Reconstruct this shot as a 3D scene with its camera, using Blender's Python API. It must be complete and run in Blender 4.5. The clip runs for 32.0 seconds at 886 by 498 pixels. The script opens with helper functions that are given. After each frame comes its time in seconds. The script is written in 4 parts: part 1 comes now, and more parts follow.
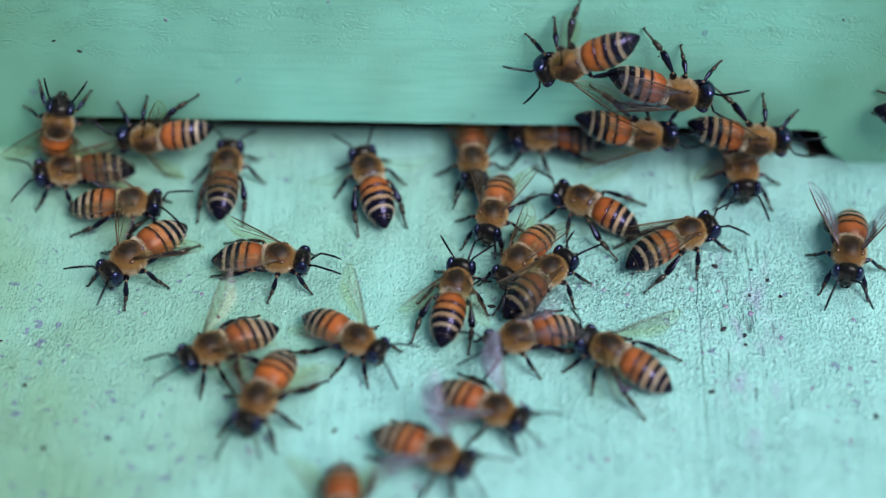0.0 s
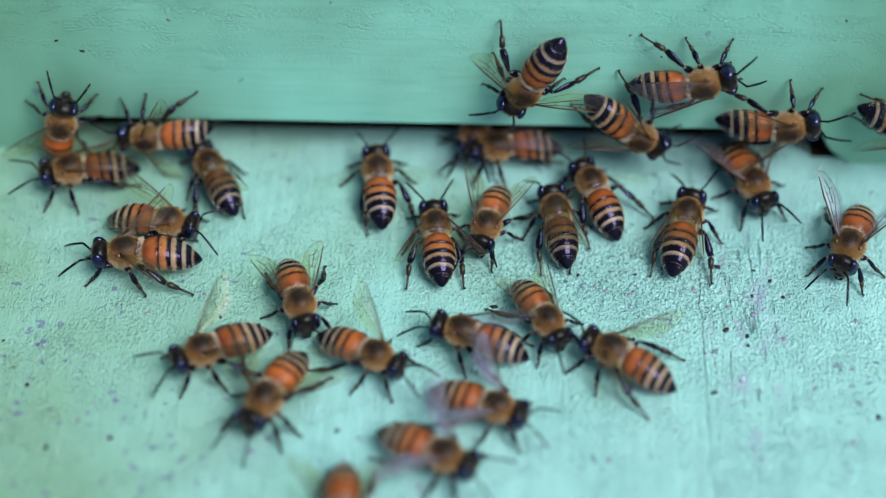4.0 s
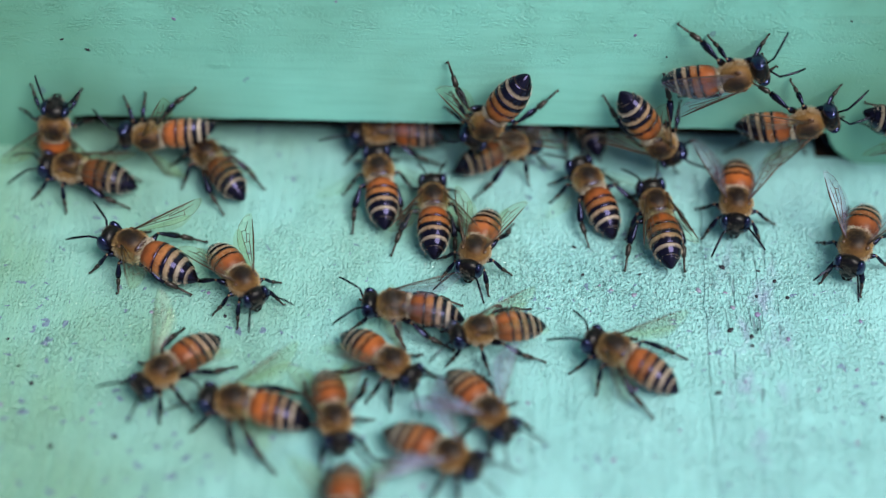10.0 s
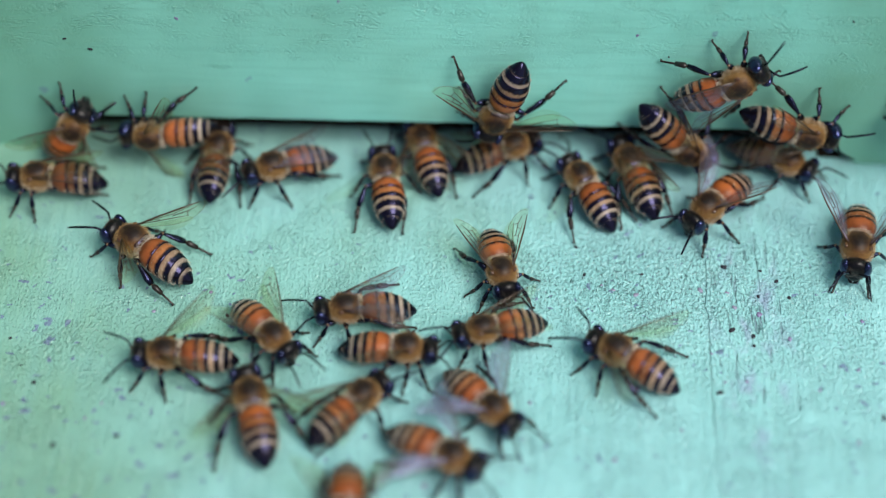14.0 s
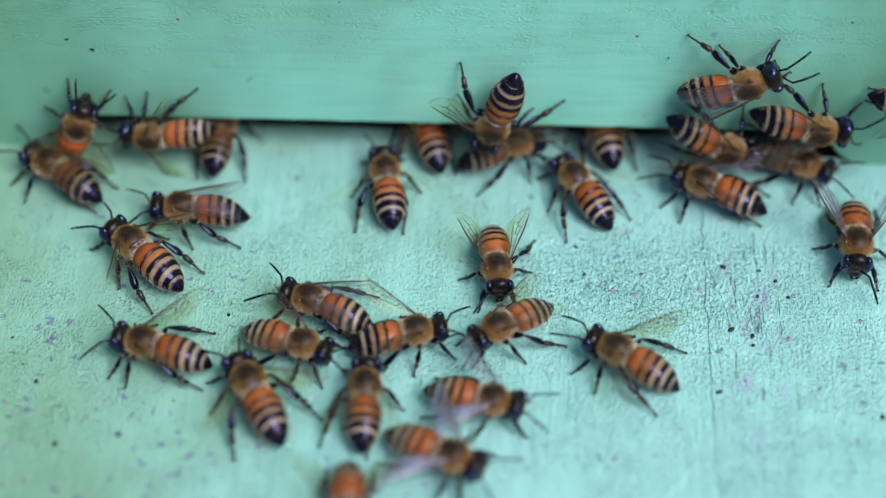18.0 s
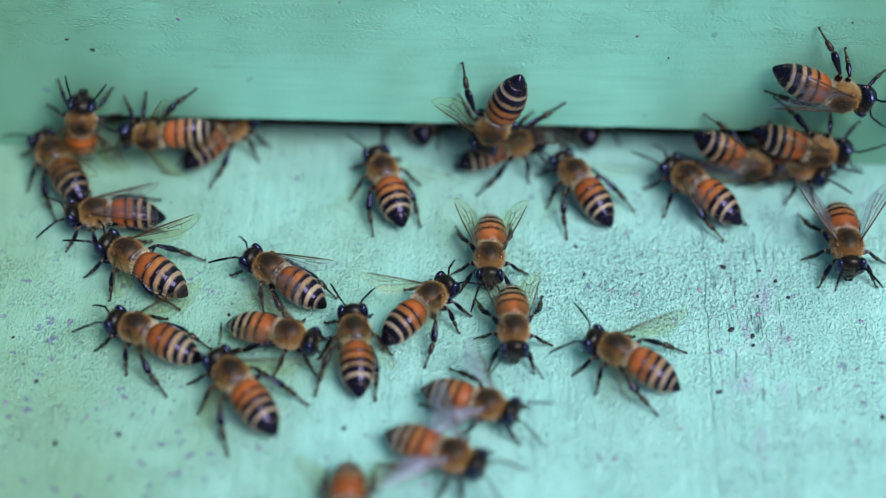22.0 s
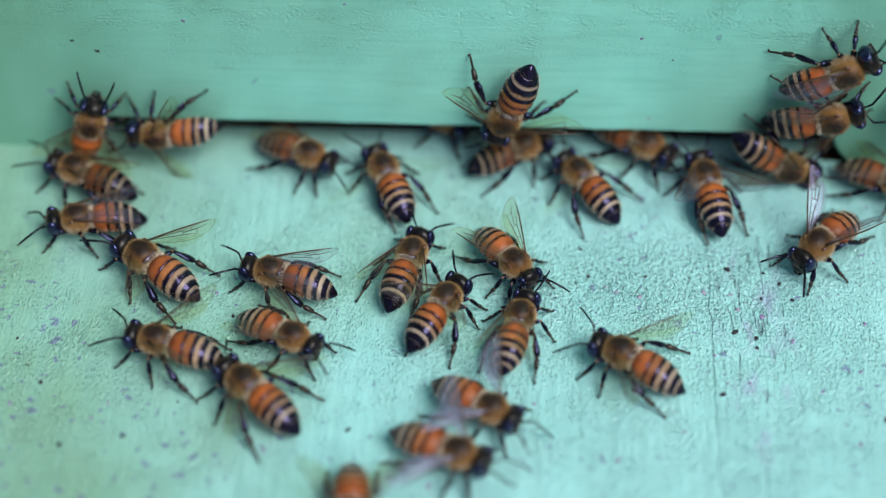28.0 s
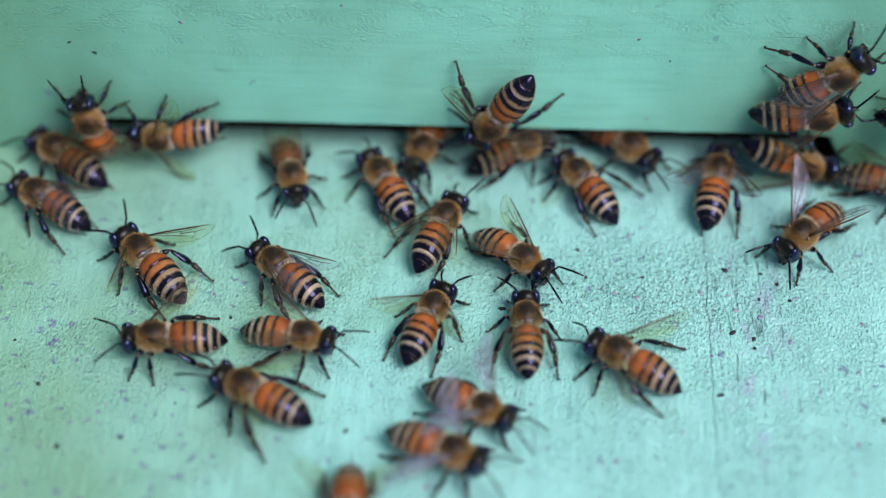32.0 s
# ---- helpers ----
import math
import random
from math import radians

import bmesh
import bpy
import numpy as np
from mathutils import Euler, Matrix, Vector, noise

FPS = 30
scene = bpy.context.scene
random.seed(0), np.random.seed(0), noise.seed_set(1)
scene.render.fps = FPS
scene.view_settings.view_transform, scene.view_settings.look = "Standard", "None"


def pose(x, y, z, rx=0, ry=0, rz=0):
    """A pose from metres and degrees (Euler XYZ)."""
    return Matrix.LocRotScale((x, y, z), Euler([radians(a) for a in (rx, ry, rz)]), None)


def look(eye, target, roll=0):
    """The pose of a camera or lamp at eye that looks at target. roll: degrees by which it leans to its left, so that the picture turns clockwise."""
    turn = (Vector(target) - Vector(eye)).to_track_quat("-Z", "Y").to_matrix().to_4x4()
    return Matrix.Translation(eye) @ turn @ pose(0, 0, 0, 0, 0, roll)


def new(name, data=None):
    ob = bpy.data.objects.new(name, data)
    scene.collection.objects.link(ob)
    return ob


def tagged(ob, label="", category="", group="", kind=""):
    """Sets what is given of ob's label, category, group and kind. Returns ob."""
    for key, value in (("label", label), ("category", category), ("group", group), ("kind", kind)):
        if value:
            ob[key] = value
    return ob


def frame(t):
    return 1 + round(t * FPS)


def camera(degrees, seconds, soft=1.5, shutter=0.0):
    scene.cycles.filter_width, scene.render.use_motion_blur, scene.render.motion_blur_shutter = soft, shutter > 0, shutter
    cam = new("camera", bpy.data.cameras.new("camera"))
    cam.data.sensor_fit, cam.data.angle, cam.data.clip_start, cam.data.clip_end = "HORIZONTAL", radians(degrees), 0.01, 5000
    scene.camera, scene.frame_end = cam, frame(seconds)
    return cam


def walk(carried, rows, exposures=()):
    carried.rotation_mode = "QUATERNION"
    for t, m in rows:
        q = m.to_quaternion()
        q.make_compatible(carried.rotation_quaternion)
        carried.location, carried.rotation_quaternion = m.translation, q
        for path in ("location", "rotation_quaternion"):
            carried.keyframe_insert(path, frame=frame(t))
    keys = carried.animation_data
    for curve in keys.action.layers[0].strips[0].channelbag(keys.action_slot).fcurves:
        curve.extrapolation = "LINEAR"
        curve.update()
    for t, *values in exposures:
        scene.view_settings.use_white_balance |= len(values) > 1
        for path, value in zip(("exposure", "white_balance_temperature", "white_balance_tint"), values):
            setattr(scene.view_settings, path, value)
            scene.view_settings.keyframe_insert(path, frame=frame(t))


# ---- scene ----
cam = camera(24.0, 32.0, soft=1.25, shutter=0.5)
cam.data.dof.use_dof = True
cam.data.dof.focus_distance = 0.2568
cam.data.dof.aperture_fstop = 5.8
walk(cam, [
    (0, look((0.00570, -0.18441, 0.20069), (0.00161, -0.01603, 0.00000))),
    (1, look((0.00570, -0.18442, 0.20070), (0.00149, -0.01601, 0.00005))),
    (3, look((0.00570, -0.18436, 0.20064), (0.00136, -0.01595, -0.00001))),
    (6, look((0.00570, -0.18438, 0.20066), (0.00115, -0.01603, -0.00004))),
    (9, look((0.00570, -0.18442, 0.20070), (0.00085, -0.01608, 0.00000))),
    (11, look((0.00570, -0.18438, 0.20066), (0.00062, -0.01605, -0.00004))),
    (13, look((0.00570, -0.18442, 0.20070), (0.00050, -0.01609, 0.00000))),
    (14, look((0.00570, -0.18455, 0.20086), (0.00048, -0.01625, 0.00013))),
    (16.5, look((0.00572, -0.18517, 0.20160), (0.00046, -0.01687, 0.00088))),
    (19, look((0.00573, -0.18527, 0.20171), (0.00043, -0.01700, 0.00096))),
    (22, look((0.00573, -0.18532, 0.20177), (0.00042, -0.01704, 0.00103))),
    (25.5, look((0.00573, -0.18534, 0.20180), (0.00032, -0.01699, 0.00111))),
    (27.5, look((0.00573, -0.18542, 0.20190), (-0.00016, -0.01700, 0.00129))),
    (28, look((0.00573, -0.18543, 0.20191), (-0.00010, -0.01700, 0.00132))),
    (29, look((0.00573, -0.18539, 0.20186), (0.00004, -0.01690, 0.00130))),
    (31, look((0.00573, -0.18548, 0.20197), (0.00007, -0.01697, 0.00143))),
    (32, look((0.00573, -0.18543, 0.20191), (0.00021, -0.01688, 0.00141))),
])

import functools

MM = 0.001

# ---------------------------------------------------------------- light
world = bpy.data.worlds.new("overcast_sky")
scene.world = world
world.use_nodes = True
_nt = world.node_tree
_bg = _nt.nodes["Background"]
_sky = _nt.nodes.new("ShaderNodeTexSky")
_sky.sky_type = 'NISHITA'
_sky.sun_disc = False
_sky.sun_elevation = radians(55)
_sky.sun_rotation = radians(131)
_sky.dust_density = 1.6
_sky.ozone_density = 2.5
_sky.air_density = 1.0
_nt.links.new(_sky.outputs[0], _bg.inputs[0])
_bg.inputs[1].default_value = 0.092

sun = new("sun", bpy.data.lights.new("sun", 'SUN'))
sun.data.energy = 3.9
sun.data.angle = radians(34)
sun.data.color = (1.0, 0.945, 0.87)
sun.matrix_world = look((0.46, -0.40, 0.88), (0, 0, 0))


# ---------------------------------------------------------------- materials
def mat(name):
    m = bpy.data.materials.new(name)
    m.use_nodes = True
    return m, m.node_tree, m.node_tree.nodes["Principled BSDF"]


def add(nt, kind, **vals):
    n = nt.nodes.new(kind)
    for k, v in vals.items():
        n.inputs[k.replace("_", " ")].default_value = v
    return n


def coords(nt, sx=1.0, sy=1.0, sz=1.0):
    """Object coordinates in millimetres, scaled."""
    tc = nt.nodes.new("ShaderNodeTexCoord")
    mp = nt.nodes.new("ShaderNodeMapping")
    mp.inputs["Scale"].default_value = (1000 * sx, 1000 * sy, 1000 * sz)
    nt.links.new(tc.outputs["Object"], mp.inputs["Vector"])
    return mp.outputs[0]


def noise_of(nt, vec, scale, detail=4.0, rough=0.55):
    n = add(nt, "ShaderNodeTexNoise", Scale=scale, Detail=detail, Roughness=rough)
    nt.links.new(vec, n.inputs["Vector"])
    return n.outputs["Fac"]


def ramp(nt, fac, stops):
    r = nt.nodes.new("ShaderNodeValToRGB")
    el = r.color_ramp.elements
    while len(el) < len(stops):
        el.new(0.5)
    for e, (p, c) in zip(el, stops):
        e.position, e.color = p, (*c, 1) if len(c) == 3 else c
    nt.links.new(fac, r.inputs[0])
    return r.outputs[0]


def mix(nt, fac, a, b, blend='MIX'):
    m = nt.nodes.new("ShaderNodeMix")
    m.data_type, m.blend_type = 'RGBA', blend
    for s, v in ((0, fac), (6, a), (7, b)):
        if hasattr(v, "links"):
            nt.links.new(v, m.inputs[s])
        else:
            m.inputs[s].default_value = v if s == 0 else (*v, 1)
    return m.outputs[2]


def math_node(nt, op, a, b=0.0, c=0.0):
    m = nt.nodes.new("ShaderNodeMath")
    m.operation = op
    for s, v in ((0, a), (1, b), (2, c)):
        if hasattr(v, "links"):
            nt.links.new(v, m.inputs[s])
        else:
            m.inputs[s].default_value = v
    return m.outputs[0]


def bump(nt, bsdf, height, strength, dist, below=None):
    b = nt.nodes.new("ShaderNodeBump")
    b.inputs["Strength"].default_value = strength
    b.inputs["Distance"].default_value = dist
    nt.links.new(height, b.inputs["Height"])
    if below is not None:
        nt.links.new(below, b.inputs["Normal"])
    nt.links.new(b.outputs[0], bsdf.inputs["Normal"])
    return b.outputs[0]


def mint_paint(name, grain, PAINT_A, PAINT_B, PAINT_Y_SHADE, PAINT_DARK):
    """Weathered mint gloss paint on wood. grain: the axis along which the wood runs."""
    m, nt, bs = mat(name)
    v = coords(nt)
    sep = nt.nodes.new("ShaderNodeSeparateXYZ")
    nt.links.new(v, sep.inputs[0])
    X, Y, Z = sep.outputs
    fine = noise_of(nt, v, 1.1, 5.0, 0.62)
    blotch = noise_of(nt, v, 0.045, 3.0)
    base = ramp(nt, blotch, [(0.30, PAINT_A), (0.72, PAINT_B)])
    # yellowed paint, and the light's falloff towards the hive front's ends painted in
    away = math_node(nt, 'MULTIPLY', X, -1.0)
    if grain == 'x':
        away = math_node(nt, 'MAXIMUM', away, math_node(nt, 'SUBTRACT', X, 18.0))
    yel_shade = math_node(nt, 'ADD', math_node(nt, 'MULTIPLY', away, 0.008), noise_of(nt, v, 0.03, 3.0))
    base = mix(nt, math_node(nt, 'MULTIPLY', ramp(nt, yel_shade, [(0.46, (0, 0, 0)), (0.90, (1, 1, 1))]), 0.92), base, PAINT_Y_SHADE)
    st = coords(nt, 0.10, 1.0, 1.0) if grain == 'x' else coords(nt, 1.0, 0.07, 1.0)
    streak = noise_of(nt, st, 0.9, 4.0, 0.6)
    base = mix(nt, ramp(nt, streak, [(0.34, (0.22, 0.22, 0.22)), (0.55, (0, 0, 0))]), base, PAINT_DARK)
    # small lilac and dark spots of dirt
    cell = add(nt, "ShaderNodeTexVoronoi", Scale=0.34 if grain == 'y' else 0.10)
    cell.voronoi_dimensions = '2D' if grain == 'y' else '3D'
    warp = add(nt, "ShaderNodeTexNoise", Scale=0.9, Detail=3.0)
    nt.links.new(v, warp.inputs["Vector"])
    bent = nt.nodes.new("ShaderNodeVectorMath")
    bent.operation = 'MULTIPLY_ADD'
    bent.inputs[1].default_value = (2.6, 2.6, 2.6)
    nt.links.new(warp.outputs["Color"], bent.inputs[0])
    nt.links.new(v, bent.inputs[2])
    nt.links.new(bent.outputs[0], cell.inputs["Vector"])
    spot = math_node(nt, 'LESS_THAN', cell.outputs["Distance"], math_node(nt, 'MULTIPLY_ADD', noise_of(nt, v, 0.11), 0.44, math_node(nt, 'MULTIPLY_ADD', math_node(nt, 'MAXIMUM', math_node(nt, 'MULTIPLY_ADD', Y, -1.0, math_node(nt, 'MULTIPLY_ADD', X, -0.7, -40.0)), 0.0), 0.0017, -0.180)))
    base = mix(nt, math_node(nt, 'MULTIPLY', spot, 0.62 if grain == 'y' else 0.35), base, (0.12, 0.09, 0.30))
    if grain == 'x':
        peel = noise_of(nt, coords(nt, 0.5, 1.0, 1.0), 4.0, 3.0, 0.6)
        worn = ramp(nt, math_node(nt, 'ADD', math_node(nt, 'MULTIPLY', Z, 0.022), math_node(nt, 'MULTIPLY', noise_of(nt, v, 0.07, 3.0), 0.5)),
                    [(0.52, (0.10, 0.10, 0.10)), (0.80, (1, 1, 1))])
        worn = math_node(nt, 'MULTIPLY', worn, ramp(nt, noise_of(nt, coords(nt, 0.6, 1.0, 1.0), 0.42, 3.0, 0.6), [(0.42, (0.12, 0.12, 0.12)), (0.64, (1, 1, 1))]))
        h = math_node(nt, 'ADD', math_node(nt, 'MULTIPLY', math_node(nt, 'SUBTRACT', peel, 0.5), worn), math_node(nt, 'MULTIPLY', streak, 0.08))
    else:
        bead = add(nt, "ShaderNodeTexVoronoi", Scale=2.1)
        bead.voronoi_dimensions = '2D'
        nt.links.new(coords(nt, 1.0, 0.8, 1.0), bead.inputs["Vector"])
        size = math_node(nt, 'MULTIPLY_ADD', noise_of(nt, v, 0.30, 4.0, 0.65), 1.5, -0.55)
        pits = ramp(nt, math_node(nt, 'SUBTRACT', bead.outputs["Distance"], size), [(0.0, (1, 1, 1)), (0.12, (0, 0, 0))])
        lump = ramp(nt, noise_of(nt, coords(nt, 1.0, 0.72, 1.0), 2.0, 2.5, 0.55), [(0.36, (0, 0, 0)), (0.62, (1, 1, 1))])
        nib = ramp(nt, noise_of(nt, coords(nt, 1.0, 0.8, 1.0), 3.6, 1.5, 0.5), [(0.46, (0, 0, 0)), (0.66, (1, 1, 1))])
        peel = math_node(nt, 'SUBTRACT', math_node(nt, 'MULTIPLY_ADD', nib, 0.45, math_node(nt, 'MULTIPLY', lump, 0.6)), math_node(nt, 'MULTIPLY', pits, 1.1))
        worn = ramp(nt, math_node(nt, 'MULTIPLY_ADD', X, 0.0008, math_node(nt, 'MULTIPLY_ADD', noise_of(nt, v, 0.26, 3.0, 0.6), 0.5,
                                                                          math_node(nt, 'MULTIPLY', noise_of(nt, v, 0.055, 5.0, 0.65), 0.6))),
                    [(0.42, (0.20, 0.20, 0.20)), (0.66, (1, 1, 1))])
        # a patch of coarse, pitted paint below the middle of the slot
        gx = math_node(nt, 'POWER', math_node(nt, 'MULTIPLY', math_node(nt, 'SUBTRACT', X, 25.0), 0.040), 2.0)
        gy = math_node(nt, 'POWER', math_node(nt, 'MULTIPLY', math_node(nt, 'ADD', Y, 21.0), 0.105), 2.0)
        gone = math_node(nt, 'ADD', math_node(nt, 'ADD', gx, gy), math_node(nt, 'MULTIPLY', noise_of(nt, v, 0.10, 4.0, 0.65), 0.9))
        coarse = ramp(nt, math_node(nt, 'MULTIPLY', gone, 0.5), [(0.22, (1, 1, 1)), (0.72, (0, 0, 0))])
        worn = math_node(nt, 'MULTIPLY_ADD', coarse, 0.45, math_node(nt, 'MULTIPLY', worn, 0.68))
        crumb = ramp(nt, noise_of(nt, coords(nt, 1.0, 0.8, 1.0), 2.0, 3.0, 0.62), [(0.39, (1, 1, 1)), (0.43, (0, 0, 0))])
        base = mix(nt, math_node(nt, 'MULTIPLY', math_node(nt, 'MULTIPLY', crumb, coarse), 0.70), base, (0.05, 0.105, 0.115))
        # a stretch of split grain: one long crack and short lilac-stained checks
        wob = math_node(nt, 'MULTIPLY_ADD', noise_of(nt, coords(nt, 0.0, 1.0, 0.0), 0.14, 4.0), 2.4, -1.2)
        away = math_node(nt, 'ABSOLUTE', math_node(nt, 'SUBTRACT', math_node(nt, 'ADD', X, wob), CRACK_X))
        long_crack = ramp(nt, math_node(nt, 'ADD', away, math_node(nt, 'MULTIPLY', noise_of(nt, v, 0.5), 0.35)),
                          [(0.16, (1, 1, 1)), (0.30, (0, 0, 0))])
        near = ramp(nt, math_node(nt, 'MULTIPLY', math_node(nt, 'ABSOLUTE', math_node(nt, 'SUBTRACT', X, CRACK_X + 5.5)), 0.1),
                    [(0.10, (1, 1, 1)), (0.62, (0, 0, 0))])
        near = math_node(nt, 'MULTIPLY', near, ramp(nt, math_node(nt, 'MULTIPLY', math_node(nt, 'ABSOLUTE', math_node(nt, 'ADD', Y, 30.0)), 0.03),
                                                  [(0.25, (1, 1, 1)), (0.75, (0, 0, 0))]))
        check = ramp(nt, noise_of(nt, coords(nt, 1.0, 0.10, 1.0), 1.7, 3.0, 0.6), [(0.60, (0, 0, 0)), (0.66, (1, 1, 1))])
        check = math_node(nt, 'MULTIPLY', check, near)
        lilac = math_node(nt, 'MULTIPLY', near, ramp(nt, noise_of(nt, coords(nt, 1.0, 0.45, 1.0), 0.35, 4.0), [(0.50, (0, 0, 0)), (0.66, (1, 1, 1))]))
        base = mix(nt, math_node(nt, 'MULTIPLY', lilac, 0.65), base, (0.33, 0.32, 0.57))
        base = mix(nt, math_node(nt, 'MULTIPLY', check, 0.50), base, (0.14, 0.15, 0.24))
        base = mix(nt, math_node(nt, 'MULTIPLY', long_crack, 0.22), base, (0.07, 0.20, 0.17))
        h = math_node(nt, 'ADD', math_node(nt, 'MULTIPLY', math_node(nt, 'SUBTRACT', peel, 0.5), worn), math_node(nt, 'MULTIPLY', streak, 0.9))
        h = math_node(nt, 'SUBTRACT', h, math_node(nt, 'MULTIPLY', math_node(nt, 'MAXIMUM', check, math_node(nt, 'MULTIPLY', long_crack, 0.45)), 1.6))
    nt.links.new(base, bs.inputs["Base Color"])
    bs.inputs["Roughness"].default_value = 0.20
    bs.inputs["Specular IOR Level"].default_value = 0.65
    n1 = bump(nt, bs, h, 1.0, 0.00042 if grain == 'x' else 0.00026)
    bump(nt, bs, fine, 0.3, 0.00012, n1)
    return m


CRACK_X = 33.2
M_BOARD = mint_paint("mint_paint_board", 'y', (0.280, 0.605, 0.615), (0.350, 0.70, 0.715), (0.195, 0.385, 0.275), (0.18, 0.41, 0.39))
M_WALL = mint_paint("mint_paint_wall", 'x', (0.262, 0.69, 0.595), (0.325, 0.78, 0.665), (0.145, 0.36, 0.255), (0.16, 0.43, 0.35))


def plain(name, col, rough=0.5, var=0.25, scale=1.2, spec=0.5, metal=0.0, sheen=(1, 1, 1)):
    m, nt, bs = mat(name)
    n = noise_of(nt, coords(nt), scale, 4.0)
    dark = tuple(c * (1 - var) for c in col)
    lite = tuple(min(1, c * (1 + var)) for c in col)
    nt.links.new(ramp(nt, n, [(0.3, dark), (0.7, lite)]), bs.inputs["Base Color"])
    bs.inputs["Roughness"].default_value = rough
    bs.inputs["Specular IOR Level"].default_value = spec
    bs.inputs["Specular Tint"].default_value = (*sheen, 1)
    bs.inputs["Metallic"].default_value = metal
    bump(nt, bs, n, 0.2, 0.00008)
    return m


# wood kept near black, so its colour holds the shade inside the hive
M_WOOD_SHADE = plain("bare_wood_shade", (0.022, 0.015, 0.011), 0.9, 0.4, 0.3, 0.1)
M_GRASS = plain("grass_ground", (0.06, 0.10, 0.035), 0.9, 0.5, 0.02)
M_SPECK = plain("dark_dirt", (0.014, 0.013, 0.024), 0.7, 0.5, 3.0)
M_LILAC = plain("lilac_stain", (0.22, 0.19, 0.34), 0.7, 0.4, 2.0)
M_PINK = plain("pinkish_chip", (0.27, 0.27, 0.38), 0.6, 0.4, 2.0)

M_BLACK = plain("black_cuticle", (0.003, 0.0025, 0.004), 0.20, 0.4, 2.5, 0.4, sheen=(0.60, 0.62, 1.0))
M_EYE = plain("compound_eye", (0.004, 0.004, 0.011), 0.14, 0.3, 4.0, 1.0, sheen=(0.36, 0.44, 1.0))
M_LEG = plain("dark_leg_cuticle", (0.003, 0.0025, 0.0028), 0.20, 0.5, 2.0, 0.52, sheen=(0.38, 0.44, 1.0))
M_TARSUS = plain("brown_foot", (0.014, 0.008, 0.006), 0.42, 0.4, 2.0)
M_HEAD = plain("dark_downy_head", (0.004, 0.0035, 0.005), 0.30, 0.5, 2.0, 0.2)
M_BELLY = plain("pale_brown_underside", (0.16, 0.085, 0.035), 0.5, 0.3, 1.5)
M_THORAX, _n, _b = mat("brown_thorax")
_tv = coords(_n)
_sep = _n.nodes.new("ShaderNodeSeparateXYZ")
_n.links.new(_tv, _sep.inputs[0])
_disc = math_node(_n, 'ADD', math_node(_n, 'MULTIPLY', _sep.outputs[2], 0.5), math_node(_n, 'MULTIPLY', noise_of(_n, _tv, 1.4), 0.35))
_n.links.new(ramp(_n, _disc, [(0.48, (0.20, 0.105, 0.034)), (0.70, (0.12, 0.056, 0.018)), (0.97, (0.012, 0.006, 0.005))]), _b.inputs["Base Color"])
_b.inputs["Roughness"].default_value = 0.5
_b.inputs["Specular IOR Level"].default_value = 0.25
M_SCUT = plain("brown_shield", (0.050, 0.024, 0.012), 0.22, 0.5, 1.5, 0.8, sheen=(0.45, 0.50, 1.0))
M_VEIN = plain("brown_wing_vein", (0.050, 0.026, 0.012), 0.3, 0.3, 2.0, 0.5)
M_JOINT = plain("pale_brown_joint", (0.17, 0.10, 0.05), 0.4, 0.3, 2.0)
M_TEGULA = plain("amber_wing_root", (0.075, 0.028, 0.011), 0.3, 0.3, 2.0, 0.6)


def fur_mat(name, a, b):
    m, nt, bs = mat(name)
    info = nt.nodes.new("ShaderNodeNewGeometry")
    nt.links.new(ramp(nt, info.outputs["Random Per Island"], [(0.0, a), (1.0, b)]), bs.inputs["Base Color"])
    bs.inputs["Roughness"].default_value = 0.55
    return m


M_FUR = fur_mat("golden_fur", (0.13, 0.066, 0.018), (0.60, 0.38, 0.15))
M_FUR_PALE = fur_mat("pale_fur", (0.44, 0.37, 0.27), (0.68, 0.60, 0.49))
M_FUR_BACK = fur_mat("brown_back_fur", (0.025, 0.013, 0.008), (0.20, 0.105, 0.042))
M_FUR_FACE = fur_mat("greyish_face_fur", (0.05, 0.042, 0.036), (0.24, 0.205, 0.17))
M_FUR_DARK = fur_mat("brown_fur", (0.02, 0.012, 0.008), (0.17, 0.11, 0.06))


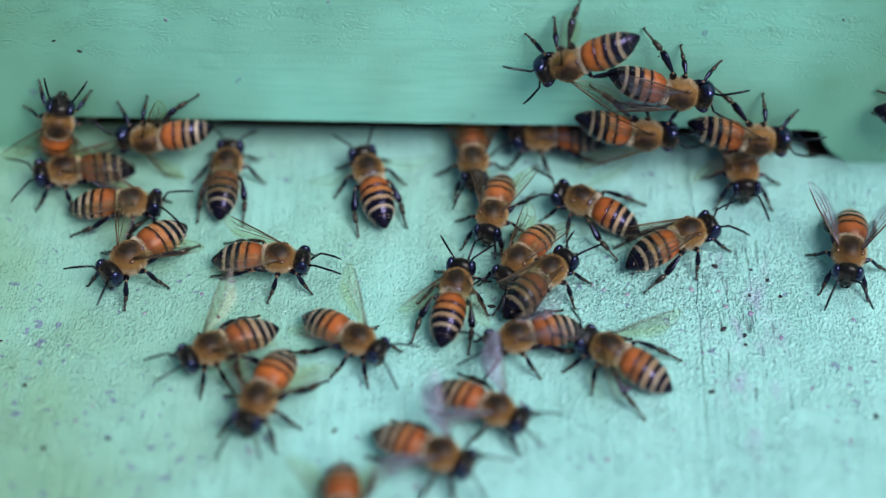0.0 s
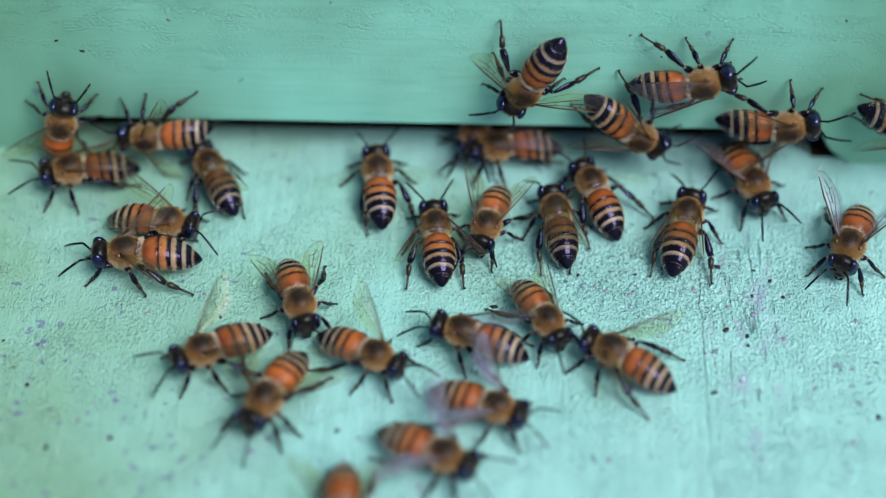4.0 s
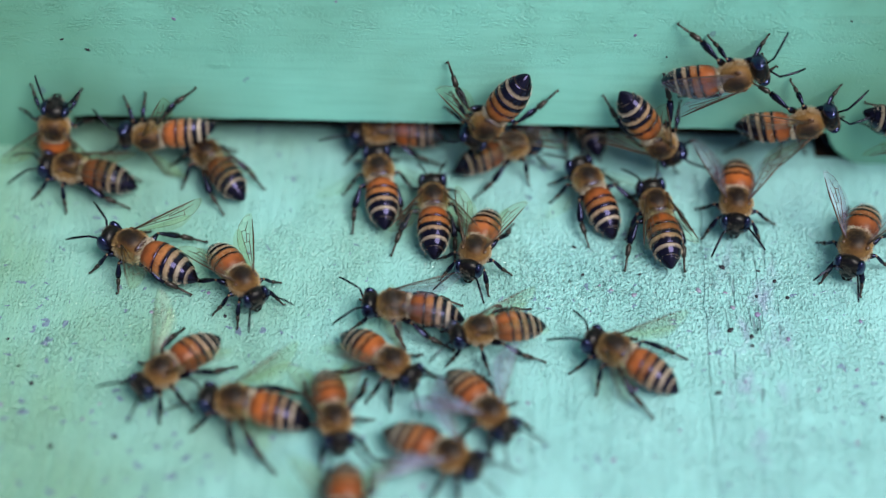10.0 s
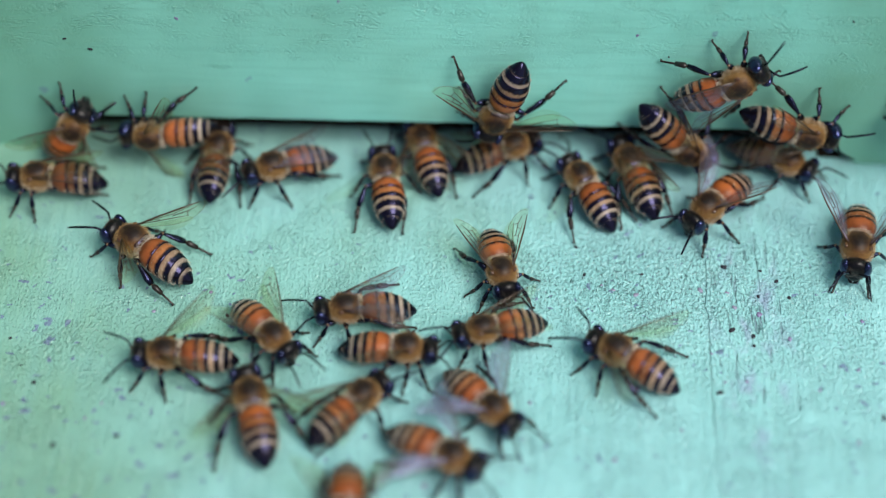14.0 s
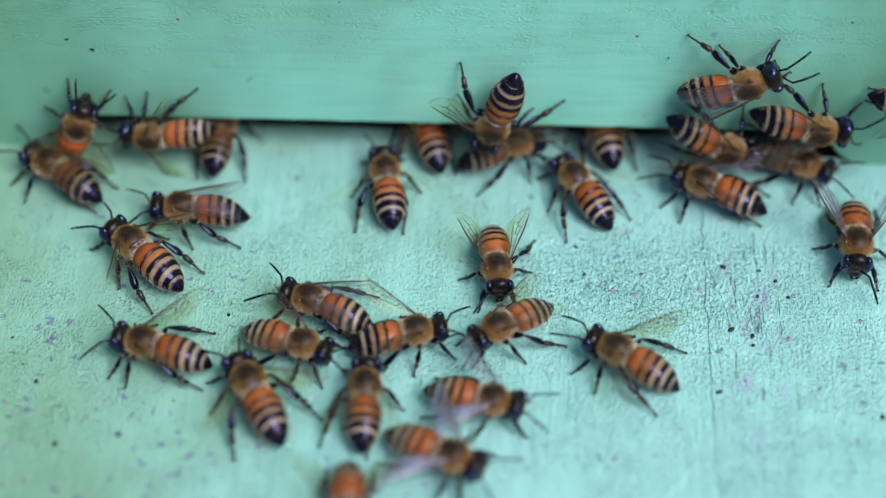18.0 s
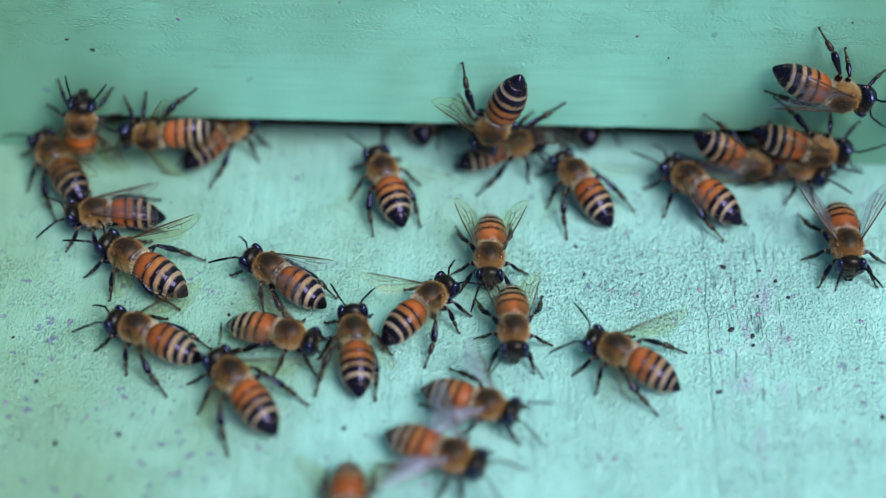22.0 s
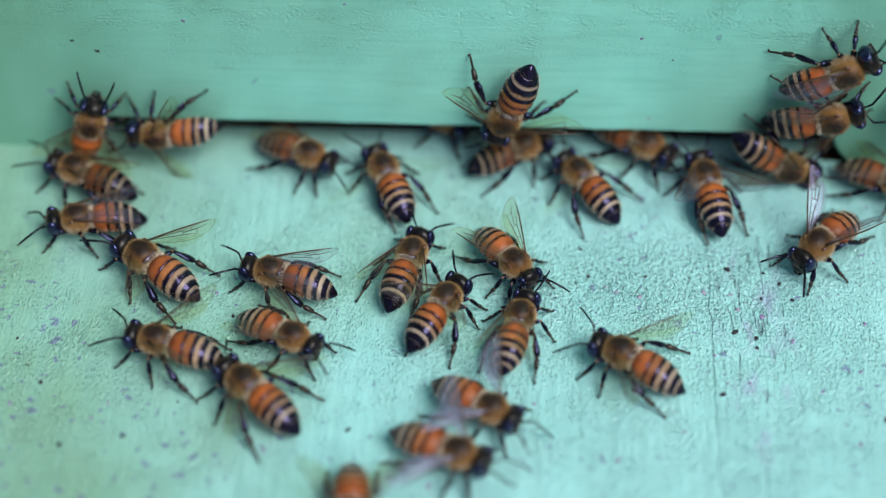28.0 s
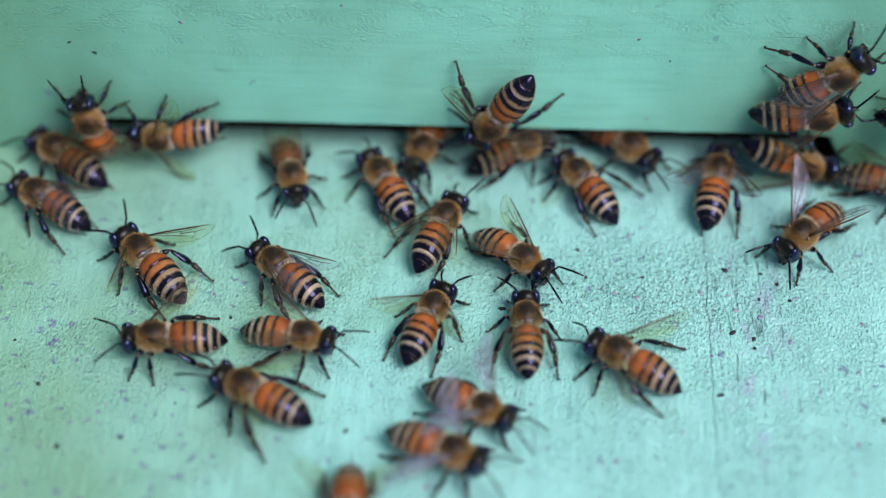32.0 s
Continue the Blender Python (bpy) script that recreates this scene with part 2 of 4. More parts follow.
def band_mat(name, front, front2, at):
    """A back plate of the abdomen: coloured in front, glossy black towards its rear edge."""
    m, nt, bs = mat(name)
    a = nt.nodes.new("ShaderNodeAttribute")
    a.attribute_name = "along"
    v = coords(nt)
    wob = math_node(nt, 'MULTIPLY_ADD', noise_of(nt, v, 1.0, 4.0), 0.30, -0.15)
    edge = math_node(nt, 'MULTIPLY_ADD', noise_of(nt, coords(nt, 0.25, 1, 1), 7.0, 2.0), 0.30, -0.15)
    u = math_node(nt, 'ADD', math_node(nt, 'ADD', a.outputs["Fac"], wob), edge)
    mask = ramp(nt, u, [(at - 0.10, (0, 0, 0)), (at + 0.10, (1, 1, 1))])
    hairs = noise_of(nt, coords(nt, 0.35, 1, 1), 4.0, 3.0)
    col = mix(nt, hairs, front, front2)
    # browner towards the plate's front, mottled all over
    brown = ramp(nt, math_node(nt, 'ADD', math_node(nt, 'MULTIPLY', a.outputs["Fac"], 0.8), noise_of(nt, v, 0.8, 3.0)),
                 [(0.45, (0.42, 0.36, 0.34)), (1.12, (1.06, 1.03, 1.0))])
    col = mix(nt, 1.0, col, brown, 'MULTIPLY')
    oi = nt.nodes.new("ShaderNodeObjectInfo")
    tone = ramp(nt, oi.outputs["Random"], [(0.0, (0.72, 0.66, 0.60)), (1.0, (1.12, 1.08, 1.0))])
    col = mix(nt, 1.0, col, tone, 'MULTIPLY')
    nt.links.new(mix(nt, mask, col, (0.004, 0.0035, 0.006)), bs.inputs["Base Color"])
    rr = nt.nodes.new("ShaderNodeMapRange")
    rr.inputs["To Min"].default_value, rr.inputs["To Max"].default_value = 0.42, 0.13
    nt.links.new(mask, rr.inputs["Value"])
    nt.links.new(rr.outputs[0], bs.inputs["Roughness"])
    sp = nt.nodes.new("ShaderNodeMapRange")
    sp.inputs["To Min"].default_value, sp.inputs["To Max"].default_value = 0.32, 0.42
    nt.links.new(mask, sp.inputs["Value"])
    nt.links.new(sp.outputs[0], bs.inputs["Specular IOR Level"])
    nt.links.new(mix(nt, mask, (1, 1, 1), (0.50, 0.48, 1.0)), bs.inputs["Specular Tint"])
    bump(nt, bs, hairs, 0.15, 0.00006)
    return m


def band_set(name, k, g, pale=0.0):
    """The five back plates, front to rear; k darkens for age and slot shade, g greys an old, worn bee; pale widens the
    pale bands.
    """
    def c(r, gg, b):
        l = (r + gg + b) / 3
        return tuple(k * (v + (l - v) * g) for v in (r, gg, b))
    return [band_mat(name + "_waist", c(0.43, 0.132, 0.034), c(0.26, 0.064, 0.016), 0.85),
            band_mat(name + "_second", c(0.44, 0.185, 0.066), c(0.29, 0.100, 0.032), 0.61 + pale * 0.2),
            band_mat(name + "_third", c(0.47, 0.350, 0.255), c(0.30, 0.200, 0.130), 0.43 + pale * 0.4),
            band_mat(name + "_fourth", c(0.58, 0.530, 0.475), c(0.37, 0.320, 0.275), 0.36 + pale * 0.5),
            band_mat(name + "_tail", c(0.46, 0.41, 0.36), c(0.22, 0.19, 0.16), 0.04 + pale * 1.6)]


# dark: old brown bees, with the slot's shade painted into their plates
BANDS = {"bright": band_set("plate_bright", 1.0, 0.0), "dark": band_set("plate_dark_shade", 0.58, 0.10), "striped": band_set("plate_striped", 1.0, 0.05, 0.17)}

def wing_mat(name, tint, sheen, least, most, rough=0.32):
    """A clear membrane: it lets tinted light through and mirrors the sky more the flatter one looks at it."""
    m, nt, bs = mat(name)
    out = nt.nodes["Material Output"]
    clear = nt.nodes.new("ShaderNodeBsdfTransparent")
    v = coords(nt)
    nt.links.new(mix(nt, noise_of(nt, v, 0.6, 2.0), tint, tuple(min(1, c * 1.08) for c in tint)), clear.inputs[0])
    bs.inputs["Base Color"].default_value = (0.10, 0.075, 0.035, 1)
    bs.inputs["Roughness"].default_value = 0.34
    bs.inputs["Specular IOR Level"].default_value = 0.7
    bs.inputs["Specular Tint"].default_value = (*sheen, 1)
    bs.inputs["Metallic"].default_value = 0.0
    bump(nt, bs, noise_of(nt, v, 1.1, 2.0), 0.35, 0.00020)
    shine = nt.nodes.new("ShaderNodeBsdfGlossy")
    shine.inputs["Color"].default_value = (*sheen, 1)
    shine.inputs["Roughness"].default_value = rough
    nt.links.new(bs.inputs["Normal"].links[0].from_socket, shine.inputs["Normal"])
    film = nt.nodes.new("ShaderNodeMixShader")
    film.inputs[0].default_value = 0.55
    nt.links.new(bs.outputs[0], film.inputs[1])
    nt.links.new(shine.outputs[0], film.inputs[2])
    lw = nt.nodes.new("ShaderNodeLayerWeight")
    lw.inputs["Blend"].default_value = 0.5
    fac = nt.nodes.new("ShaderNodeMapRange")
    fac.inputs["To Min"].default_value, fac.inputs["To Max"].default_value = least, most
    nt.links.new(math_node(nt, 'POWER', lw.outputs["Facing"], 3.0), fac.inputs["Value"])
    both = nt.nodes.new("ShaderNodeMixShader")
    nt.links.new(fac.outputs[0], both.inputs[0])
    nt.links.new(clear.outputs[0], both.inputs[1])
    nt.links.new(film.outputs[0], both.inputs[2])
    nt.links.new(both.outputs[0], out.inputs[0])
    return m


M_WING = wing_mat("clear_amber_wing", (0.915, 0.91, 0.79), (0.86, 0.82, 1.0), 0.045, 0.40, 0.40)
# denser bluish film holds the sky sheen and blur haze of beating wings
M_WING_FAN = wing_mat("pale_sheen_wing", (0.93, 0.92, 0.98), (0.62, 0.66, 1.0), 0.31, 0.75, 0.55)
# lilac sky reflection put into the film's tint and opacity
M_WING_SHEEN = wing_mat("lilac_sheen_wing", (0.92, 0.90, 0.93), (0.68, 0.65, 1.0), 0.12, 0.45, 0.46)
M_WING_FAINT = wing_mat("faint_beating_wing", (0.95, 0.95, 0.88), (0.86, 0.82, 1.0), 0.03, 0.35)


# ---------------------------------------------------------------- mesh helpers
def mesh_of(name, bm, *mats, smooth=True):
    """A mesh, in metres, from a bmesh drawn in millimetres."""
    me = bpy.data.meshes.new(name)
    bm.normal_update()
    bm.to_mesh(me)
    bm.free()
    me.transform(Matrix.Scale(MM, 4))
    for m in mats:
        me.materials.append(m)
    if smooth:
        me.shade_smooth()
    return me


def put(name, me, parent=None, at=(0, 0, 0), label=""):
    ob = new(name, me)
    if parent is not None:
        ob.parent = parent
    ob.location = [c * MM for c in at]
    if label:
        ob["label"] = label
    return ob


def ball(bm, c, r, u=16, v=10, mi=0):
    g = bmesh.ops.create_uvsphere(bm, u_segments=u, v_segments=v, radius=1.0)
    bmesh.ops.transform(bm, matrix=Matrix.Translation(c) @ Matrix.Diagonal((*r, 1)), verts=g["verts"])
    return g["verts"]


def tube(bm, pts, radii, n=7):
    """A round limb along pts."""
    rings = []
    for i, p in enumerate(pts):
        p = Vector(p)
        a, b = Vector(pts[max(i - 1, 0)]), Vector(pts[min(i + 1, len(pts) - 1)])
        d = (b - a).normalized()
        s = d.cross(Vector((0, 0, 1)) if abs(d.z) < 0.9 else Vector((1, 0, 0))).normalized()
        w = s.cross(d)
        r = radii[i]
        rs, rw = r if isinstance(r, tuple) else (r, r)
        rings.append([bm.verts.new(p + s * rs * math.cos(q) + w * rw * math.sin(q))
                      for q in (2 * math.pi * k / n for k in range(n))])
    for a, b in zip(rings, rings[1:]):
        for k in range(n):
            bm.faces.new((a[k], a[(k + 1) % n], b[(k + 1) % n], b[k]))
    bm.faces.new(rings[0][::-1])
    bm.faces.new(rings[-1])


def hair(bm, p, d, length, w):
    """One thin tapering hair."""
    d = d.normalized()
    s = d.cross(Vector((random.uniform(-1, 1), random.uniform(-1, 1), random.uniform(-1, 1)))).normalized() * w
    mid = p + d * length * 0.5 + Vector((0, 0, -0.03 * length))
    a, b = bm.verts.new(p - s), bm.verts.new(p + s)
    c, e = bm.verts.new(mid + s * 0.8), bm.verts.new(mid - s * 0.8)
    f = bm.verts.new(p + d * length + Vector((0, 0, -0.12 * length)))
    bm.faces.new((a, b, c, e))
    bm.faces.new((e, c, f))


def box(bm, lo, hi):
    g = bmesh.ops.create_cube(bm, size=1.0)
    c = [(a + b) / 2 for a, b in zip(lo, hi)]
    s = [b - a for a, b in zip(lo, hi)]
    bmesh.ops.transform(bm, matrix=Matrix.Translation(c) @ Matrix.Diagonal((*s, 1)), verts=g["verts"])
    return g["verts"]


# ---------------------------------------------------------------- the hive
def hive():
    # landing board and floor of the hive: one painted plank with a rounded nose
    bm = bmesh.new()
    box(bm, (-190, -95, -19), (190, 330, 0))
    bmesh.ops.bevel(bm, geom=[e for e in bm.edges if all(v.co.y < -90 for v in e.verts)], offset=2.0, segments=3, affect='EDGES')
    board = put("floor", mesh_of("floor", bm, M_BOARD))
    board.data.shade_flat()
    tagged(board, "mint green painted wooden landing board, worn and speckled", "landing board", kind="structure")

    # front plank with the entrance slot cut out of its lower edge, ends rounded
    bm = bmesh.new()
    top, hgt = 235.0, 5.7
    outline = [(-190, 0.0), (SLOT_L - 6, 0.0)]
    for k in range(9):
        q = math.pi / 2 * k / 8
        outline.append((SLOT_L - 6 + 6.0 * math.sin(q) ** 1.0, hgt * (1 - math.cos(q)) * 0.94))
    n = 60
    for k in range(n + 1):
        x = SLOT_L + 2 + (SLOT_R - 2 - SLOT_L - 2) * k / n
        outline.append((x, hgt + 0.14 * noise.noise((x * 0.23, 0, 3)) + 0.10 * noise.noise((x * 0.9, 4, 3))))
    for k in range(9):
        q = math.pi / 2 * (1 - k / 8)
        outline.append((SLOT_R + 5 - 5.0 * math.sin(q), hgt * (1 - math.cos(q) ** 1.4) * 0.94))
    outline += [(190, 0.0), (190, top), (-190, top)]
    fr = [bm.verts.new((x, 0, z)) for x, z in outline]
    f = bm.faces.new(fr)
    ex = bmesh.ops.extrude_face_region(bm, geom=[f])
    bmesh.ops.translate(bm, vec=(0, 22, 0), verts=[g for g in ex["geom"] if isinstance(g, bmesh.types.BMVert)])
    bmesh.ops.recalc_face_normals(bm, faces=bm.faces[:])
    low = [e for e in bm.edges if all(abs(v.co.y) < 1e-4 and 0.3 < v.co.z < 8 for v in e.verts)]
    bmesh.ops.bevel(bm, geom=low, offset=0.35, segments=2, affect='EDGES')
    bmesh.ops.triangulate(bm, faces=bm.faces[:])
    # inner and slot faces take the near-black wood, shade painted in
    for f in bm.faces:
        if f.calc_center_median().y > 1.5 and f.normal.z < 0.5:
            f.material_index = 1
    w = put("wall_front", mesh_of("wall_front", bm, M_WALL, M_WOOD_SHADE, smooth=False))
    tagged(w, "mint green painted front plank of a wooden beehive", "hive wall", kind="structure")

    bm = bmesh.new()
    # thin near-black sheet laid on the board for the shade inside
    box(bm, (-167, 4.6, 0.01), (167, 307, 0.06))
    # dark patch added for the shade under the slot's right corner
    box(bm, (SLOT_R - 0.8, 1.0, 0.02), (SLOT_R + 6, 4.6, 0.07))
    o = put("floor_inner_shade", mesh_of("floor_inner_shade", bm, M_WOOD_SHADE, smooth=False))
    tagged(o, "near-black sheet for the shade on the hive's inner floor", "hive floor", kind="structure")

    for nm, lo, hi in (("wall_left", (-190, 22, 0.2), (-168, 330, 235)), ("wall_right", (168, 22, 0.2), (190, 330, 235)),
                       ("wall_back", (-168, 308, 0.2), (168, 330, 235))):
        bm = bmesh.new()
        box(bm, lo, hi)
        o = put(nm, mesh_of(nm, bm, M_WALL, smooth=False))
        tagged(o, "mint green painted plank wall of the beehive", "hive wall", kind="structure")
    bm = bmesh.new()
    box(bm, (-200, -10, 235.5), (200, 340, 260))
    bmesh.ops.bevel(bm, geom=bm.edges[:], offset=2.5, segments=2, affect='EDGES')
    o = put("ceiling", mesh_of("ceiling", bm, M_WALL, smooth=False))
    tagged(o, "mint green painted lid of the beehive", "hive lid", kind="structure")
    # unseen solid block added in place of the combs, to keep the slot dark
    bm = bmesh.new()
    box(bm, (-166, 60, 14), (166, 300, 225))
    o = put("wall_inner", mesh_of("wall_inner", bm, M_WOOD_SHADE, smooth=False))
    tagged(o, "unseen dark block in place of the frames inside the hive", "hive frames", kind="structure")
    # stand and ground under the hive
    stand = tagged(new("hive_stand"), "weathered wooden posts carrying the beehive", "stand", kind="structure")
    for x in (-150, 120):
        for y in (-20, 280):
            bm = bmesh.new()
            box(bm, (x, y, -399), (x + 30, y + 30, -19.2))
            bmesh.ops.bevel(bm, geom=bm.edges[:], offset=1.5, segments=1, affect='EDGES')
            put("post", mesh_of("post", bm, M_WOOD_SHADE, smooth=False), stand)
    bm = bmesh.new()
    bmesh.ops.create_grid(bm, x_segments=8, y_segments=8, size=400000)
    o = put("ground", mesh_of("ground", bm, M_GRASS, smooth=False), at=(0, 0, -400))
    tagged(o, "grassy ground in front of the beehive", "ground", kind="structure")


SLOT_L, SLOT_R = -47.5, 49.6
hive()


# ---------------------------------------------------------------- the honey bee, in millimetres; it looks along +x
PROFILE = [(0.0, 0.95), (0.05, 1.48), (0.14, 1.88), (0.28, 2.06), (0.44, 2.09), (0.58, 1.97), (0.71, 1.70), (0.82, 1.30), (0.91, 0.84), (0.97, 0.42), (1.0, 0.06)]


def body_radius(u):
    """Half width of the abdomen, u from waist 0 to tip 1."""
    return float(np.interp(u, [p[0] for p in PROFILE], [p[1] for p in PROFILE]))


ABD_LEN = 7.0


def abd_point(u, q, lift=0.0):
    r = max(body_radius(u), 0.05) + lift
    x = -ABD_LEN * u
    z = -0.12 - 1.45 * u * u
    return Vector((x, r * math.cos(q), z + r * 0.88 * math.sin(q)))


@functools.lru_cache(maxsize=None)
def bee_meshes():
    M = {}
    # head: broad, flattened wedge with clypeus and mandibles
    bm = bmesh.new()
    vs = ball(bm, (0, 0, 0), (0.98, 1.56, 1.50), 20, 14)
    for v in vs:
        if v.co.z < -0.2:
            v.co.y *= 1 + 0.30 * (v.co.z + 0.2)
            v.co.x += -0.18 * (v.co.z + 0.2)
    ball(bm, (0.62, 0, -0.62), (0.48, 0.72, 0.66), 12, 8)
    tube(bm, [(0.65, 0.45, -1.1), (0.85, 0.25, -1.5), (0.9, 0.02, -1.62)], [0.20, 0.17, 0.07])
    tube(bm, [(0.65, -0.45, -1.1), (0.85, -0.25, -1.5), (0.9, -0.02, -1.62)], [0.20, 0.17, 0.07])
    M["head"] = mesh_of("head", bm, M_HEAD)
    for s in (1, -1):
        bm = bmesh.new()
        vs = ball(bm, (0.12, s * 1.14, 0.16), (0.76, 0.56, 1.26), 18, 14)
        for v in vs:
            v.co.y += -s * 0.16 * max(0.0, 0.3 - v.co.z)
        M["eye", s] = mesh_of("eye", bm, M_EYE)
        bm = bmesh.new()
        tube(bm, [(0, 0, 0), (0.35, s * 0.45, 0.55), (0.75, s * 0.85, 1.05)], [0.13, 0.11, 0.12], 6)
        tube(bm, [(0.75, s * 0.85, 1.02), (1.6, s * 1.15, 1.0), (2.6, s * 1.48, 0.92), (3.5, s * 1.75, 0.75)],
             [0.11, 0.13, 0.13, 0.09], 6)
        M["antenna", s] = mesh_of("antenna", bm, M_BLACK)
    bm = bmesh.new()
    rnd = random.Random(5)
    for _ in range(900):
        y, z = rnd.uniform(-0.85, 0.85), rnd.uniform(-1.0, 1.0)
        p = Vector((0.80 * math.sqrt(max(0.05, 1 - y * y * 0.6 - z * z * 0.4)) + 0.12 * max(0.0, -z), y, z))
        hair(bm, p, Vector((0.7, y * 0.6, z * 0.6 - 0.2)), rnd.uniform(0.14, 0.34), 0.011)
    M["face_fur"] = mesh_of("face_fur", bm, M_FUR_FACE)
    bm = bmesh.new()
    for _ in range(480):
        q = rnd.uniform(0, math.pi)
        a = rnd.uniform(-0.75, 0.75)
        k = math.sqrt(1 - a * a)
        p = Vector((0.92 * a, 1.30 * k * math.cos(q), 1.42 * k * math.sin(q)))
        hair(bm, p, Vector((a - 0.2, 0.6 * math.cos(q), math.sin(q))), rnd.uniform(0.22, 0.48), 0.012)
    M["head_fur"] = mesh_of("head_fur", bm, M_FUR_DARK)

    # thorax, its shield, and its coat
    bm = bmesh.new()
    vs = ball(bm, (0, 0, 0), (2.05, 1.85, 1.68), 22, 14)
    for v in vs:
        if v.co.z > 0.8:
            v.co.z += 0.10 * math.cos(v.co.y)
    M["thorax"] = mesh_of("thorax", bm, M_THORAX)
    bm = bmesh.new()
    ball(bm, (-1.34, 0, 0.82), (0.52, 1.22, 0.50), 16, 8)
    M["scutellum"] = mesh_of("scutellum", bm, M_SCUT)
    bm = bmesh.new()
    for _ in range(7000):
        q, c = rnd.uniform(0, 2 * math.pi), rnd.uniform(-0.75, 1)
        s = math.sqrt(1 - c * c)
        d = Vector((s * math.cos(q), s * math.sin(q), c))
        if d.z > 0.70 and rnd.random() < 0.80:
            continue
        p = Vector((d.x * 2.0, d.y * 1.8, d.z * 1.62))
        j = Vector((rnd.uniform(-.35, .35), rnd.uniform(-.35, .35), rnd.uniform(-.2, .35)))
        hair(bm, p, d + j, rnd.uniform(0.22, 0.52), 0.0068)
    M["fur"] = mesh_of("fur", bm, M_FUR)
    bm = bmesh.new()
    for _ in range(2600):
        q, c = rnd.uniform(0, 2 * math.pi), rnd.uniform(0.45, 1)
        w = math.sqrt(1 - c * c)
        d = Vector((w * math.cos(q), w * math.sin(q), c))
        p = Vector((d.x * 2.0, d.y * 1.8, d.z * 1.66))
        j = Vector((rnd.uniform(-.6, .3), rnd.uniform(-.4, .4), rnd.uniform(-.3, .2)))
        hair(bm, p, d * 0.7 + j, rnd.uniform(0.14, 0.32), 0.0075)
    M["back_fur"] = mesh_of("back_fur", bm, M_FUR_BACK)
    bm = bmesh.new()
    for _ in range(2200):
        q, c = rnd.uniform(0, 2 * math.pi), rnd.uniform(-0.85, 0.15)
        w = math.sqrt(1 - c * c)
        d = Vector((w * math.cos(q), w * math.sin(q), c))
        j = Vector((rnd.uniform(-.4, .3), rnd.uniform(-.3, .3), rnd.uniform(-.5, .2)))
        hair(bm, Vector((d.x * 2.0, d.y * 1.8, d.z * 1.62)), d + j, rnd.uniform(0.28, 0.60), 0.008)
    for _ in range(420):
        q = rnd.uniform(0.1, math.pi - 0.1)
        p = Vector((-1.55 + rnd.uniform(-0.25, 0.25), 1.55 * math.cos(q), 1.25 * math.sin(q)))
        hair(bm, p, Vector((-0.9, math.cos(q) * 0.6, math.sin(q) * 0.7)), rnd.uniform(0.25, 0.5), 0.008)
    M["flank_fur"] = mesh_of("flank_fur", bm, M_FUR_PALE)
    bm = bmesh.new()
    ball(bm, (0, 0, 0), (0.42, 0.30, 0.22), 10, 6)
    M["tegula"] = mesh_of("tegula", bm, M_TEGULA)
    bm = bmesh.new()
    ball(bm, (0, 0, 0), (0.52, 0.42, 0.42), 10, 8)
    M["waist"] = mesh_of("waist", bm, M_BLACK)

    # abdomen: belly plus five overlapping back plates
    bm = bmesh.new()
    rings = []
    for i in range(15):
        u = i / 14
        rings.append([bm.verts.new(abd_point(u, 2 * math.pi * k / 18, -0.10)) for k in range(18)])
    for a, b in zip(rings, rings[1:]):
        for k in range(18):
            bm.faces.new((a[k], a[(k + 1) % 18], b[(k + 1) % 18], b[k]))
    bm.faces.new(rings[0])
    bm.faces.new(rings[-1][::-1])
    M["abdomen"] = mesh_of("abdomen", bm, M_BELLY)
    cuts = [0.02, 0.33, 0.52, 0.69, 0.84, 1.0]
    for j in range(5):
        bm = bmesh.new()
        lay = bm.verts.layers.float.new("along")
        u0, u1 = cuts[j] - (0.02 if j else 0.0), cuts[j + 1]
        rr = []
        for i in range(8):
            w = i / 7
            u = u0 + (u1 - u0) * w
            lift = -0.06 + 0.10 * w if j < 4 else -0.06 + 0.06 * w
            row = []
            for k in range(19):
                q = -0.45 + (math.pi + 0.9) * k / 18
                v = bm.verts.new(abd_point(u, q, lift))
                v[lay] = w
                row.append(v)
            rr.append(row)
        for i in range(7):
            for k in range(18):
                bm.faces.new((rr[i][k], rr[i][k + 1], rr[i + 1][k + 1], rr[i + 1][k]))
        ex = bmesh.ops.extrude_face_region(bm, geom=bm.faces[:])
        inner = [g for g in ex["geom"] if isinstance(g, bmesh.types.BMVert)]
        for v in inner:
            v.co.y *= 0.96
            v.co.z = v.co.z * 0.96
        bmesh.ops.recalc_face_normals(bm, faces=bm.faces[:])
        M["plate", j, "bright"] = mesh_of("plate", bm, BANDS["bright"][j])
        for tone in ("dark", "striped"):
            M["plate", j, tone] = M["plate", j, "bright"].copy()
            M["plate", j, tone].materials[0] = BANDS[tone][j]
    # pale hair bands along the front edges of the plates and soft down at the waist
    bm = bmesh.new()
    for cu, n, ln in ((0.03, 260, 0.55), (0.35, 40, 0.22), (0.53, 90, 0.26), (0.70, 100, 0.26), (0.845, 14, 0.20)):
        for _ in range(n):
            q = rnd.uniform(-0.4, math.pi + 0.4)
            u = cu + rnd.uniform(-0.015, 0.05)
            p = abd_point(u, q, 0.0)
            d = Vector((-0.9 if cu > 0.1 else 0.3, math.cos(q) * 0.5, math.sin(q) * 0.5))
            hair(bm, p, d, ln * rnd.uniform(0.6, 1.2), 0.015)
    for _ in range(420):
        q = rnd.choice((rnd.uniform(-0.55, 0.30), math.pi - rnd.uniform(-0.55, 0.30)))
        u = rnd.uniform(0.05, 0.86)
        d = Vector((-0.8, math.cos(q), math.sin(q) * 0.5 - 0.2))
